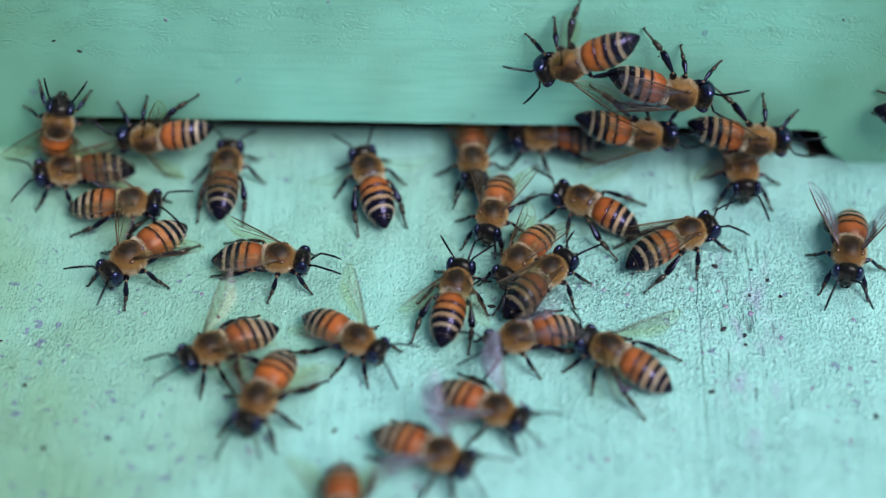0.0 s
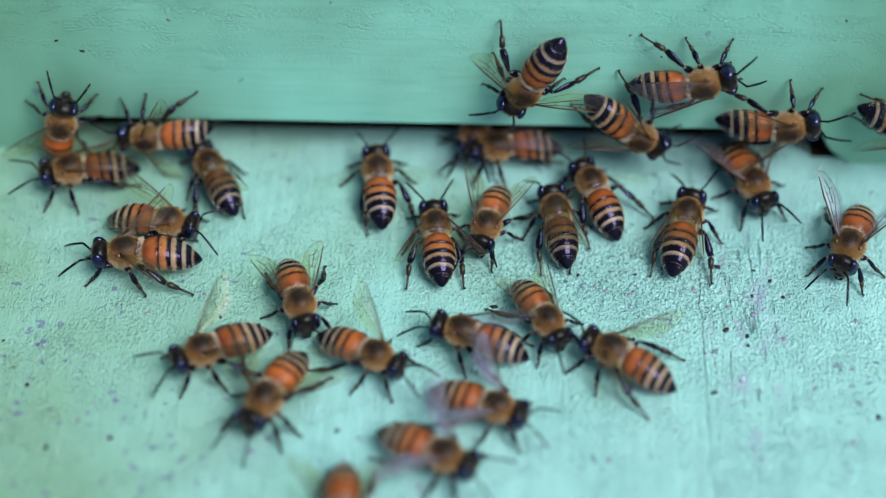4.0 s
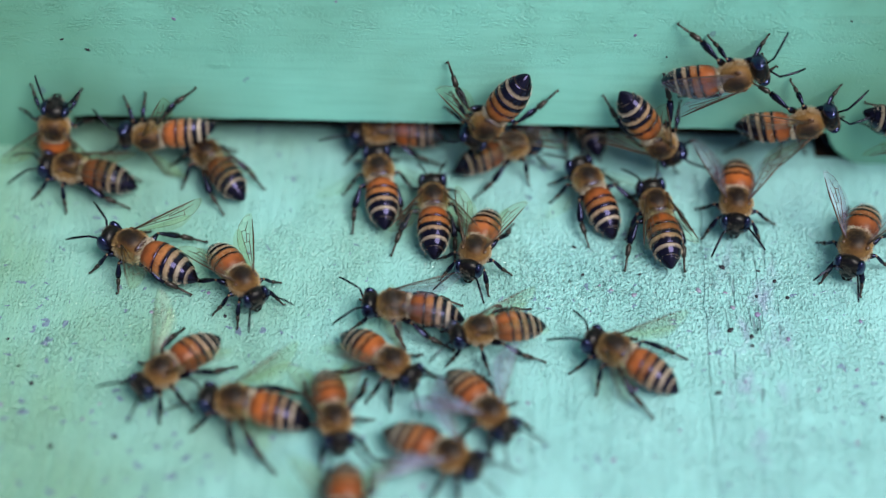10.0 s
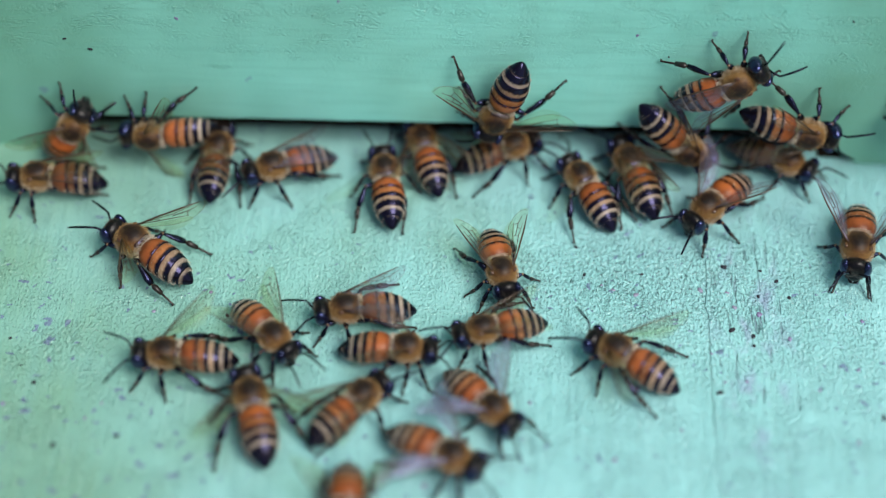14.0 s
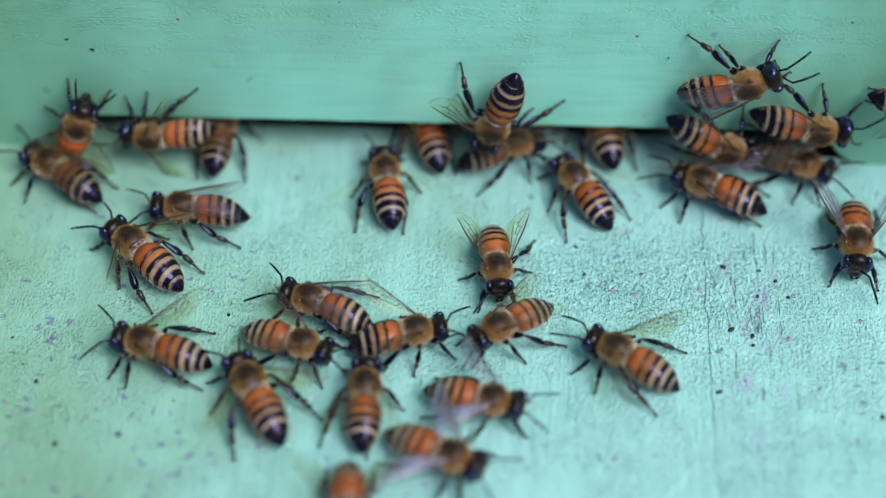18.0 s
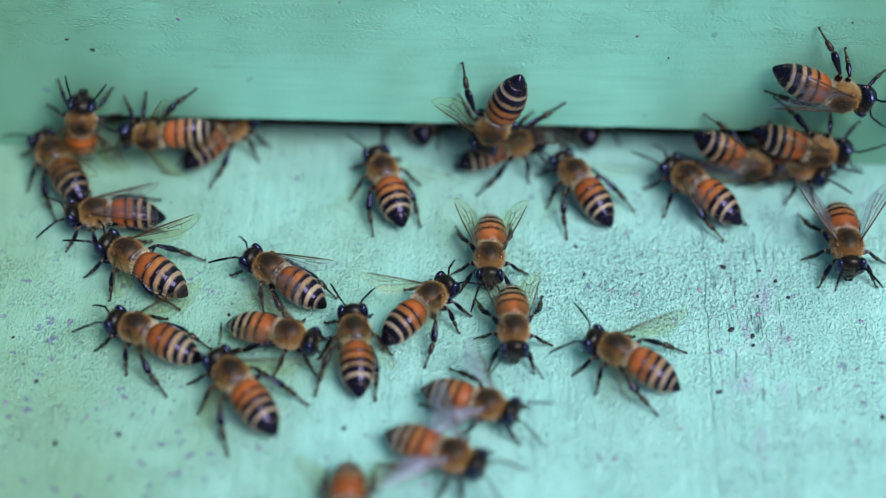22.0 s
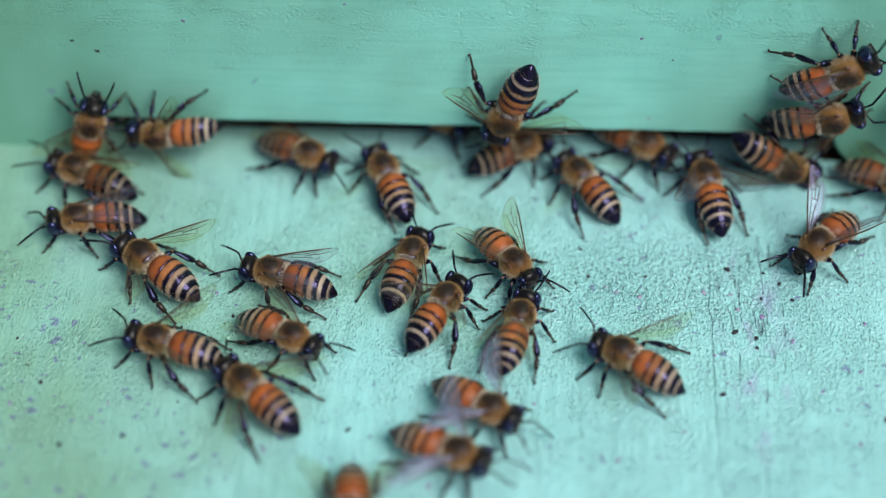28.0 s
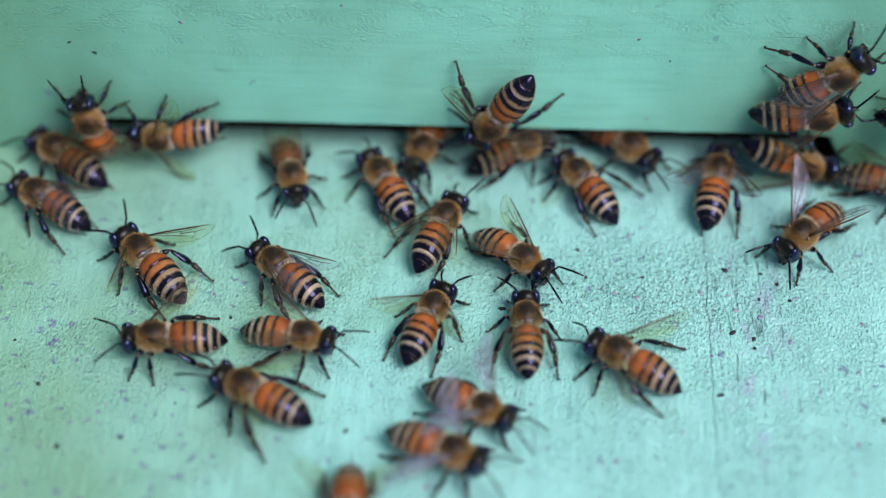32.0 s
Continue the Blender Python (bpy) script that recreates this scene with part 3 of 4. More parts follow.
        hair(bm, abd_point(u, q, 0.0), d, rnd.uniform(0.12, 0.30), 0.008)
    M["hair_band"] = mesh_of("hair_band", bm, M_FUR_PALE)

    # wings: cambered membranes with veins
    for s in (1, -1):
        for nm, ln, wd in (("forewing", 8.6, 2.9), ("hindwing", 6.0, 1.9)):
            bm = bmesh.new()
            top = []
            nx, ny = 14, 6
            for i in range(nx + 1):
                u = i / nx
                lead = 0.10 + 0.35 * math.sin(math.pi * min(1, u * 0.9)) * 0.4
                trail = -wd * (math.sin(math.pi * min(1.0, 0.06 + u * 0.90)) ** 0.75) * (0.35 + 0.75 * u) * 0.86
                if u > 0.93:
                    lead *= (1 - u) / 0.07
                row = []
                for k in range(ny + 1):
                    f = k / ny
                    y = lead + (trail - lead) * f
                    z = 0.16 * math.sin(math.pi * f) + 0.05 * math.sin(9 * u + 5 * f)
                    row.append(bm.verts.new((-ln * u, s * y, z)))
                top.append(row)
            for i in range(nx):
                for k in range(ny):
                    bm.faces.new((top[i][k], top[i][k + 1], top[i + 1][k + 1], top[i + 1][k]))
            M[nm, s] = mesh_of(nm, bm, M_WING)
            for kind, m in (("fan", M_WING_FAN), ("faint", M_WING_FAINT), ("sheen", M_WING_SHEEN)):
                M[nm, s, kind] = M[nm, s].copy()
                M[nm, s, kind].materials[0] = m
            bm = bmesh.new()

            def pt(u, f):
                lead = 0.10 + 0.35 * math.sin(math.pi * min(1, u * 0.9)) * 0.4
                trail = -wd * (math.sin(math.pi * min(1.0, 0.06 + u * 0.90)) ** 0.75) * (0.35 + 0.75 * u) * 0.86
                return (-ln * u, s * (lead + (trail - lead) * f), 0.16 * math.sin(math.pi * f) + 0.05 * math.sin(9 * u + 5 * f))
            runs = [[(0, 0), (0.3, 0.02), (0.62, 0.02), (0.9, 0.05)], [(0.0, 0.1), (0.3, 0.22), (0.52, 0.25), (0.75, 0.18)],
                    [(0, 0.2), (0.3, 0.5), (0.55, 0.62), (0.72, 0.75)], [(0.30, 0.22), (0.33, 0.5)],
                    [(0.52, 0.25), (0.50, 0.62)], [(0.52, 0.42), (0.72, 0.45), (0.86, 0.4)], [(0.64, 0.24), (0.66, 0.45)],
                    [(0.72, 0.45), (0.70, 0.75)]]
            rim = [(0.12, 1.0), (0.30, 1.0), (0.48, 1.0), (0.66, 1.0), (0.82, 1.0), (0.93, 0.95), (0.97, 0.6), (0.97, 0.15)]
            tube(bm, [pt(*r) for r in rim], [0.020] * len(rim), 4)
            for j, run in enumerate(runs if nm == "forewing" else runs[:4]):
                w = 0.105 if j == 0 else 0.050
                tube(bm, [pt(*r) for r in run], [w] * (len(run) - 1) + [w * 0.5], 5)
            M[nm, s, "vein"] = mesh_of("veins", bm, M_VEIN)

    # legs: knee and foot positions of a standing bee
    for s in (1, -1):
        for nm, root, knee, ankle, foot in LEGS:
            R, K, A, F = [Vector((a, s * b, c)) for a, b, c in (root, knee, ankle, foot)]
            K, A, F = K - R, A - R, F - R
            bm = bmesh.new()
            th = 0.46 if nm == "hind_leg" else 0.40
            tube(bm, [(0, 0, 0), K * 0.25, K * 0.65, K], [0.22, th, th * 0.95, 0.17])
            M[nm, s] = mesh_of(nm, bm, M_LEG)
            bm = bmesh.new()
            d = A - K
            wide = 0.50 if nm == "hind_leg" else 0.37
            tube(bm, [K, K + d * 0.2, K + d * 0.7, A], [0.15, (wide * 0.55, 0.2), (wide, 0.22), (wide * 0.75, 0.16)])
            dark = len(bm.faces)
            ball(bm, K, (0.175, 0.175, 0.175), 8, 6)
            ball(bm, A, (0.15, 0.15, 0.15), 8, 6)
            for f in list(bm.faces)[dark:]:
                f.material_index = 1
            M[nm, s, "tibia"] = mesh_of("tibia", bm, M_LEG, M_JOINT)
            bm = bmesh.new()
            d = F - A
            base = 0.38 if nm == "hind_leg" else 0.28
            mid = A + d * 0.45
            tube(bm, [A, A + d * 0.12, mid], [0.12, base, base * 0.75])
            tube(bm, [mid, A + d * 0.62, A + d * 0.80, F, F + Vector((0.15, s * 0.22, 0.06))], [0.14, 0.15, 0.13, 0.12, 0.15], 6)
            M[nm, s, "tarsus"] = mesh_of("tarsus", bm, M_TARSUS)
    return M


LEGS = [("front_leg", (1.25, 0.75, 1.9), (2.3, 1.9, 2.5), (3.2, 2.6, 1.2), (4.1, 3.1, 0.10)),
        ("middle_leg", (0.1, 0.95, 1.75), (0.1, 2.6, 2.6), (-0.3, 3.6, 1.25), (-0.9, 4.7, 0.10)),
        ("hind_leg", (-1.0, 0.85, 1.75), (-2.7, 2.3, 3.0), (-5.1, 2.9, 1.6), (-8.2, 2.9, 0.10))]
LEG_ROOT = {nm: root for nm, root, *_ in LEGS}


def honey_bee(label, size=1.0, spread=20, lift=10, tail=0, tone="bright", fanning="", twist=-6, group="bees at the hive entrance"):
    """A worker bee. spread, lift: how far its wings stand out and up, in degrees; tail: how far the abdomen is raised;
    fanning: "fan" or "faint" for wings in swift beat, "sheen" for lilac gloss; twist: how far the wings' front edges are tipped up."""
    M = bee_meshes()
    bee = new("honey_bee")
    tagged(bee, label, "bee", group)
    bee.scale = (size,) * 3
    th = put("thorax", M["thorax"], bee, (0, 0, 3.15), "brown thorax with golden fur")
    put("fur", M["fur"], th)["kind"] = "stuff"
    put("back_fur", M["back_fur"], th)["kind"] = "stuff"
    put("flank_fur", M["flank_fur"], th, label="pale downy flanks")["kind"] = "stuff"
    put("scutellum", M["scutellum"], th)
    hd = put("head", M["head"], bee, (2.75, 0, 2.65), "black downy head")
    hd.rotation_euler, hd.scale = (0, radians(12), 0), (1.14,) * 3
    put("face_fur", M["face_fur"], hd, label="greyish down on the face")["kind"] = "stuff"
    put("fur", M["head_fur"], hd)["kind"] = "stuff"
    for s in (1, -1):
        put("eye", M["eye", s], hd, label="glossy black compound eye")
        put("antenna", M["antenna", s], hd, (0.80, s * 0.32, 0.10))
    put("waist", M["waist"], bee, (-1.75, 0, 2.95))
    ab = put("abdomen", M["abdomen"], bee, (-1.65, 0, 2.95), "orange abdomen with black and pale bands")
    ab.rotation_euler = (0, radians(tail), 0)
    for j in range(5):
        put("plate", M["plate", j, tone], ab)
    put("hair_band", M["hair_band"], ab)["kind"] = "stuff"
    for s in (1, -1):
        put("tegula", M["tegula"], th, (0.62, s * 1.42, 0.98), "small amber wing root")
        key = (s, fanning) if fanning else (s,)
        w = put("wing", M[("forewing",) + key], bee, (0.35, s * 1.25, 4.25), "clear veined wing")
        w.rotation_euler = wing_turn(s, spread, lift, twist)
        if fanning != "faint":
            put("venation", M["forewing", s, "vein"], w)
        h = put("hindwing", M[("hindwing",) + key], w, (-0.75, s * -0.35, -0.16))
        h.rotation_euler = (0, 0, radians(s * 12))
        for nm, *_ in LEGS:
            x, y, z = LEG_ROOT[nm]
            lg = put(nm, M[nm, s], bee, (x, s * y, z))
            put("tibia", M[nm, s, "tibia"], lg)
            put("tarsus", M[nm, s, "tarsus"], lg)
    return bee


def wing_turn(s, spread, lift, twist=-6):
    """Wing angles: s is 1 on the bee's left side."""
    return (pose(0, 0, 0, s * lift, 4, 0) @ pose(0, 0, 0, 0, 0, -s * spread) @ pose(0, 0, 0, s * twist, 0, 0)).to_euler()


# ---------------------------------------------------------------- dirt and blisters on the paint (millimetres, size, kind)
SPECKS = "35.6,-18.0,0.32,d 25.3,-19.5,0.18,d 40.1,-18.5,0.18,d 42.0,-20.1,0.25,d 43.4,-22.7,0.25,d 39.6,-22.6,0.18,d 36.6,-24.4,0.25,p 39.5,-25.4,0.36,l 36.1,-27.9,0.29,d 38.6,-28.8,0.29,d 38.6,-30.3,0.21,d 43.0,-29.1,0.25,l 52.0,-26.1,0.21,l 50.9,-33.5,0.21,l 34.1,-37.4,0.29,d 34.8,-35.8,0.18,l 37.4,-35.7,0.21,l 53.2,-40.5,0.29,d 23.9,-37.2,0.46,l 32.5,-21.8,0.29,p 21.7,-22.1,0.21,p 24.5,-22.8,0.29,p 20.3,-21.4,0.18,p 35.8,-22.1,0.18,p 17.2,-15.3,0.21,d 18.2,-19.8,0.18,d 33.4,-31.6,0.18,l -25.6,-27.6,0.21,d -34.7,-27.2,0.25,p -28.0,-24.0,0.21,l -47.7,-38.4,0.25,d -44.1,-47.4,0.32,d -36.8,-45.9,0.25,d -50.9,-41.6,0.25,l -40.9,-43.5,0.18,l -39.2,-41.2,0.18,p -10.4,-44.1,0.25,d -20.1,-47.3,0.25,l 11.5,-39.6,0.21,l 21.4,-47.4,0.29,l 49.9,-44.1,0.21,l -51.6,-31.9,0.18,d -30.9,-40.8,0.14,d 7.8,-25.1,0.32,d 8.8,-25.4,0.21,l -0.6,-51.7,0.29,l 29.3,-43.0,0.18,l 46.0,-36.7,0.18,l -49.7,-35.9,0.14,d"
WALL_SPECKS = "-32.7,23.5,0.21,l -47.0,19.6,0.18,d -44.0,17.9,0.21,d 23.8,22.3,0.20,l 25.7,8.2,0.20,l 27.9,18.7,0.11,d 49.7,25.4,0.14,d -12.7,26.9,0.18,l"
BLISTERS = [(-27.7, 16.3), (41.1, 28.0)]
KINDS = {"d": (M_SPECK, "tiny black speck of dirt"), "l": (M_LILAC, "small lilac smudge of dirt"), "p": (M_PINK, "small pinkish chip")}


def speck(place, x, y, r, kind, seed):
    rnd = random.Random(seed)
    bm = bmesh.new()
    bmesh.ops.create_icosphere(bm, subdivisions=2, radius=1.0)
    turn, long = rnd.uniform(0, 3.14), rnd.uniform(1.0, 1.7)
    off = rnd.uniform(0, 50)
    for v in bm.verts:
        k = 1 + 0.55 * noise.noise(v.co * 1.3 + Vector((off, 0, 0)))
        v.co = Vector((v.co.x * k * long, v.co.y * k, v.co.z * (0.5 if kind == "d" else 0.22)))
    bmesh.ops.transform(bm, matrix=Matrix.Rotation(turn, 4, 'Z') @ Matrix.Scale(r, 4), verts=bm.verts)
    m, label = KINDS[kind]
    ob = put("dirt_speck", mesh_of("dirt_speck", bm, m))
    ob.matrix_world = place(x, y)
    tagged(ob, label + (" on the green landing board" if place is flat_at else " on the green plank"), "speck", "specks of dirt on the paint")


def flat_at(x, y):
    return pose(x * MM, y * MM, 0.00002)


def upright_at(x, z):
    return pose(x * MM, -0.00002, z * MM, 90, 0, 0)


for _text, _place in ((SPECKS, flat_at), (WALL_SPECKS, upright_at)):
    for _i, _w in enumerate(_text.split()):
        _a, _b2, _c, _k = _w.split(",")
        speck(_place, float(_a), float(_b2), float(_c), _k, _i)

def blister_cap(bm, rx, ry, high):
    """A low, flat-edged dome with a sunken middle."""
    rings = [[bm.verts.new((rx * r * math.cos(q), ry * r * math.sin(q), high * (1 - r * r) ** 2 * (0.55 + 1.2 * r * r) + 0.004))
              for q in (2 * math.pi * k / 28 for k in range(28))] for r in (1.0, 0.9, 0.78, 0.64, 0.48, 0.3, 0.12)]
    for a, b in zip(rings, rings[1:]):
        for k in range(28):
            bm.faces.new((a[k], a[(k + 1) % 28], b[(k + 1) % 28], b[k]))
    bm.faces.new(rings[-1])


for _x, _z in BLISTERS:
    _bm = bmesh.new()
    blister_cap(_bm, 1.75, 1.55, 0.10)
    bmesh.ops.transform(_bm, matrix=Matrix.Translation((_x, -0.02, _z)) @ Matrix.Rotation(radians(90), 4, 'X'), verts=_bm.verts)
    _o = put("blister", mesh_of("blister", _bm, M_WALL))
    tagged(_o, "shallow round blister in the mint green paint", "paint blister", "paint blisters")


# ---------------------------------------------------------------- the bees and their ways
def on_board(x, y, a):
    return pose(x * MM, y * MM, 0.0002, 0, 0, a)


def on_plank(x, z, a):
    return pose(x * MM, -0.0002, z * MM, 90, 0, 0) @ pose(0, 0, 0, 0, 0, a)


def crawl(bee, place, rows, seed, splay=0):
    """Moves a bee along rows of seconds, millimetres and heading, with a stepping gait and feeling antennae;
    splay: how far the hind legs are held out, in degrees."""
    walk(bee, [(t, place(x, y, a)) for t, x, y, a in rows])
    ts = [r[0] for r in rows]
    steps = [i * 0.2 for i in range(161)]
    px, py, pa = [np.interp(steps, ts, [r[k] for r in rows]) for k in (1, 2, 3)]
    gone = np.concatenate([[0.0], np.cumsum(np.hypot(np.diff(px), np.diff(py)) + np.abs(np.diff(pa)) * 0.05)])
    rnd = random.Random(seed)
    legs = [o for o in bee.children if "_leg" in o.name]
    for i, leg in enumerate(legs):
        side = 1 if leg.location.y > 0 else -1
        swing = rnd.uniform(-13, 13) - (splay if leg.name.startswith("hind") else 0)
        phase = math.pi * ((i % 3) % 2) + (0 if side > 0 else math.pi) + rnd.uniform(-0.4, 0.4)
        base = Matrix.Translation(leg.location)
        out, last = [], None
        for k, t in enumerate(steps):
            a = swing + 13 * math.sin(gone[k] * 1.15 + phase)
            if last is None or abs(a - last) > 2.5 or k == 160:
                if last is not None and out[-1][0] < t - 0.41:
                    out.append((t - 0.2, base @ pose(0, 0, 0, 0, 0, side * last)))
                out.append((t, base @ pose(0, 0, 0, 0, 0, side * a)))
                last = a
        walk(leg, out)
    hd = next(o for o in bee.children if o.name.startswith("head"))
    for an in [o for o in hd.children if o.name.startswith("antenna")]:
        side = 1 if an.location.y > 0 else -1
        base = Matrix.Translation(an.location)
        t, out = 0.0, []
        while t < 32:
            out.append((t, base @ pose(0, 0, 0, 0, rnd.uniform(-18, 26), side * rnd.uniform(-12, 22))))
            t += rnd.uniform(0.5, 1.3)
        out.append((32.0, out[-1][1]))
        walk(an, out)


def fan(bee, spread, lift, beat):
    """Beating wings."""
    for w in [o for o in bee.children if o.name.startswith("wing")]:
        s = 1 if w.location.y > 0 else -1
        base = Matrix.Translation(w.location)
        walk(w, [(k / 30, base @ wing_turn(s, spread + beat * 0.5 * math.sin(k * 2.3), lift + beat * math.sin(k * 2.3 + 0.6)).to_matrix().to_4x4())
                 for k in range(961)])


bee_a = honey_bee("honey bee clinging head down to the green plank", 1.07, 66, 2, 6, twist=26)
bee_b = honey_bee("honey bee walking on the upright green plank", 1.07, 13, -6, 0, fanning="sheen")
bee_c = honey_bee("honey bee hanging at the rim of the entrance slot", 1.05, 28, 4, 0)
bee_d = honey_bee("honey bee clinging to the plank beside the slot", 1.05, 34, 8, 0)
bee_e = honey_bee("honey bee at the far end of the plank", 1.02, 20, 0, 0)
bee_g = honey_bee("dark, shade-toned honey bee creeping out under the slot", 0.96, 18, 0, 0, "dark")
bee_r = honey_bee("honey bee leaving the slot with raised wings", 1.04, 38, 24, 0, fanning="sheen")
bee_s = honey_bee("honey bee with spread wings on the landing board", 1.05, 44, 36, -4, "striped", fanning="sheen")
bee_u = honey_bee("honey bee standing still on cracked green paint", 1.03, 50, 8, -4, "striped")
bee_v = honey_bee("honey bee fanning its wings near the board's edge", 1.03, 56, 8, 4, "striped", fanning="fan")
bee_w = honey_bee("honey bee at the outer edge of the landing board", 1.00, 38, 10, 0)
bee_x = honey_bee("honey bee fanning its wings on the board", 0.98, 56, 8, 4, "striped", fanning="fan")
bee_y = honey_bee("honey bee with upright wings on the landing board", 1.02, 46, 30, 2, "striped")
bee_z = honey_bee("honey bee with half raised wings on the board", 1.07, 48, 8, 0)
bee_aa = honey_bee("honey bee with lifted wings among the others", 0.98, 44, 26, 0)
bee_ab = honey_bee("honey bee wandering across the landing board", 1.00, 24, 2, 0)
bee_ac = honey_bee("honey bee walking into the hive with open wings", 0.99, 32, 2, 0)
bee_ad = honey_bee("honey bee facing outward with wings held back", 0.97, 27, 20, 0, "striped")
bee_ae = honey_bee("honey bee fanning before the slot", 0.99, 60, 4, -6, fanning="faint")
bee_af = honey_bee("honey bee with folded wings walking to the slot", 1.04, 14, -4, 0)
bee_ag = honey_bee("small honey bee jostling in the crowd", 0.96, 17, 4, 0, "striped")
bee_ah = honey_bee("honey bee crossing the board with folded wings", 1.00, 21, 6, 0, "striped", fanning="sheen")
bee_ai = honey_bee("dark, shade-toned honey bee going into the slot", 0.98, 10, -6, 0, "dark")
bee_aj = honey_bee("honey bee fanning with its striped tail outward", 1.00, 60, 4, 0, fanning="faint")
bee_ak = honey_bee("dark, shade-toned honey bee beside the slot", 0.96, 8, -8, 0, "dark")
bee_al = honey_bee("honey bee braced sideways on the plank's lower edge", 0.99, 64, 2, 0, "striped")
bee_am = honey_bee("honey bee climbing up the plank", 0.99, 40, 0, 0)
bee_an = honey_bee("honey bee with folded wings near the plank", 1.03, 10, -6, 0, "dark")
bee_ao = honey_bee("honey bee walking out over the board", 0.97, 30, 16, 0, "striped")
bee_ap = honey_bee("honey bee with striped tail and open wings", 1.08, 50, 14, 0, "striped")
bee_aq = honey_bee("honey bee coming out of the slot, wings folded", 1.01, 13, -4, 0, "bright", fanning="sheen")
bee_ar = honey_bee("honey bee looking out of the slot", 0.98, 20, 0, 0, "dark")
bee_as = honey_bee("dark, shade-toned honey bee sitting in the slot", 0.96, 16, 0, 0, "dark")


def motions():
    crawl(bee_a, on_plank, [(0, 16.6, 20.5, -155), (1, 16.3, 19.3, -130), (2, 13.1, 17.5, -130), (3, 10.7, 15.6, -127), (6, 12.0, 16.6, -105), (7, 10.6, 14.4, -109), (8, 9.2, 13.2, -115), (9, 7.7, 10.6, -112), (10, 5.9, 9.7, -122), (11, 5.6, 8.9, -120), (12, 6.2, 10.7, -117), (13, 6.6, 11.3, -116), (14, 6.8, 10.9, -109), (17, 7.5, 11.6, -111), (18, 6.3, 9.0, -108), (19, 6.9, 10.1, -112), (20, 7.7, 11.5, -111), (21, 7.5, 11.2, -111), (22, 6.3, 8.9, -111), (23, 6.6, 10.1, -113), (24, 7.6, 11.2, -112), (25, 7.3, 10.9, -119), (28, 7.2, 11.0, -110), (29, 7.3, 10.4, -111), (30, 5.9, 8.6, -114), (31, 7.5, 10.6, -111), (32, 5.9, 10.2, -122)], 11, 34)
    crawl(bee_b, on_plank, [(0, 30.6, 15.8, -11), (1, 32.5, 17.1, 6), (2, 32.6, 17.1, 6), (3, 33.4, 18.0, 11), (6, 31.6, 16.9, 16), (7, 31.8, 17.0, 5), (8, 32.8, 16.8, -5), (9, 34.0, 18.4, 8), (10, 36.1, 19.1, 19), (11, 36.7, 19.0, 24), (12, 36.6, 18.8, 27), (13, 36.5, 18.2, 33), (14, 36.3, 18.0, 36), (17, 36.6, 17.6, 42), (18, 37.7, 17.9, 23), (19, 39.2, 18.2, 12), (20, 43.5, 17.4, -1), (21, 50.0, 16.0, -21), (22, 49.4, 16.2, -18), (23, 48.3, 15.7, -18), (24, 48.9, 17.7, -1), (25, 48.1, 18.7, 11), (28, 48.8, 20.9, 35), (29, 48.4, 19.5, 36), (30, 47.8, 19.7, 42), (31, 48.0, 20.0, 43), (32, 48.5, 20.7, 42)], 12, 18)
    crawl(bee_c, on_plank, [(0, 26.9, 8.2, -8), (1, 27.1, 8.6, -18), (2, 27.3, 8.4, -20), (3, 26.5, 7.9, -32), (6, 25.4, 8.0, -41), (7, 25.0, 7.4, -51), (8, 25.2, 7.6, -58), (9, 26.6, 7.4, -51), (10, 27.9, 6.9, -53), (11, 29.3, 6.4, -50), (12, 32.2, 6.6, -41), (13, 32.8, 5.9, -39), (14, 31.4, 5.7, -43), (17, 35.8, 6.3, -23), (18, 36.5, 6.0, -25), (19, 37.5, 5.6, -23), (20, 39.8, 4.7, -19), (21, 40.0, 4.0, -24), (22, 40.1, 3.2, -25), (23, 40.4, 3.3, -25), (24, 41.4, 3.0, -20), (25, 43.0, 2.7, -23), (28, 44.2, 3.3, -28), (29, 44.9, 3.5, -27), (30, 45.9, 3.5, -29), (31, 46.0, 3.7, -23), (32, 46.6, 3.7, -18)], 13)
    crawl(bee_d, on_plank, [(0, 41.2, 7.6, -7), (1, 40.6, 7.9, 4), (2, 41.0, 9.3, 14), (3, 44.3, 10.1, 4), (6, 43.7, 10.3, 6), (7, 43.2, 10.8, -1), (8, 45.6, 11.0, -16), (9, 46.4, 10.2, -17), (10, 45.9, 11.0, 17), (11, 46.9, 11.6, 4), (12, 47.3, 10.2, -6), (13, 46.4, 9.0, -16), (14, 46.1, 9.1, -13), (17, 46.8, 9.4, -1), (18, 47.6, 9.9, -8), (19, 46.8, 9.2, -18), (20, 47.3, 7.1, -35), (21, 47.3, 5.8, -40), (22, 48.1, 6.1, -11), (23, 49.0, 7.4, 6), (24, 48.7, 7.9, 6), (25, 47.7, 9.2, 18), (28, 48.3, 12.5, 17), (29, 48.4, 12.3, 8), (30, 46.4, 12.2, 8), (31, 45.4, 12.8, 8), (32, 47.1, 13.2, 10)], 14, 14)
    crawl(bee_e, on_plank, [(0, 64.1, 11.5, -1), (2, 63.4, 12.5, -1), (3, 61.0, 11.3, -19), (6, 62.6, 9.0, -3), (8, 62.9, 9.7, -6), (9, 61.5, 10.0, -10), (11, 63.0, 9.7, -6), (12, 64.8, 8.9, -1), (13, 63.0, 10.9, -1), (14, 64.5, 10.4, -1), (17, 62.3, 14.2, -3), (18, 61.8, 14.1, -3), (19, 61.9, 14.3, -6), (20, 62.6, 14.1, -3), (21, 64.6, 13.9, 1), (25, 64.5, 14.0, 1), (28, 64.1, 13.9, 6), (31, 63.5, 12.7, 4), (32, 62.8, 12.5, 6)], 15)
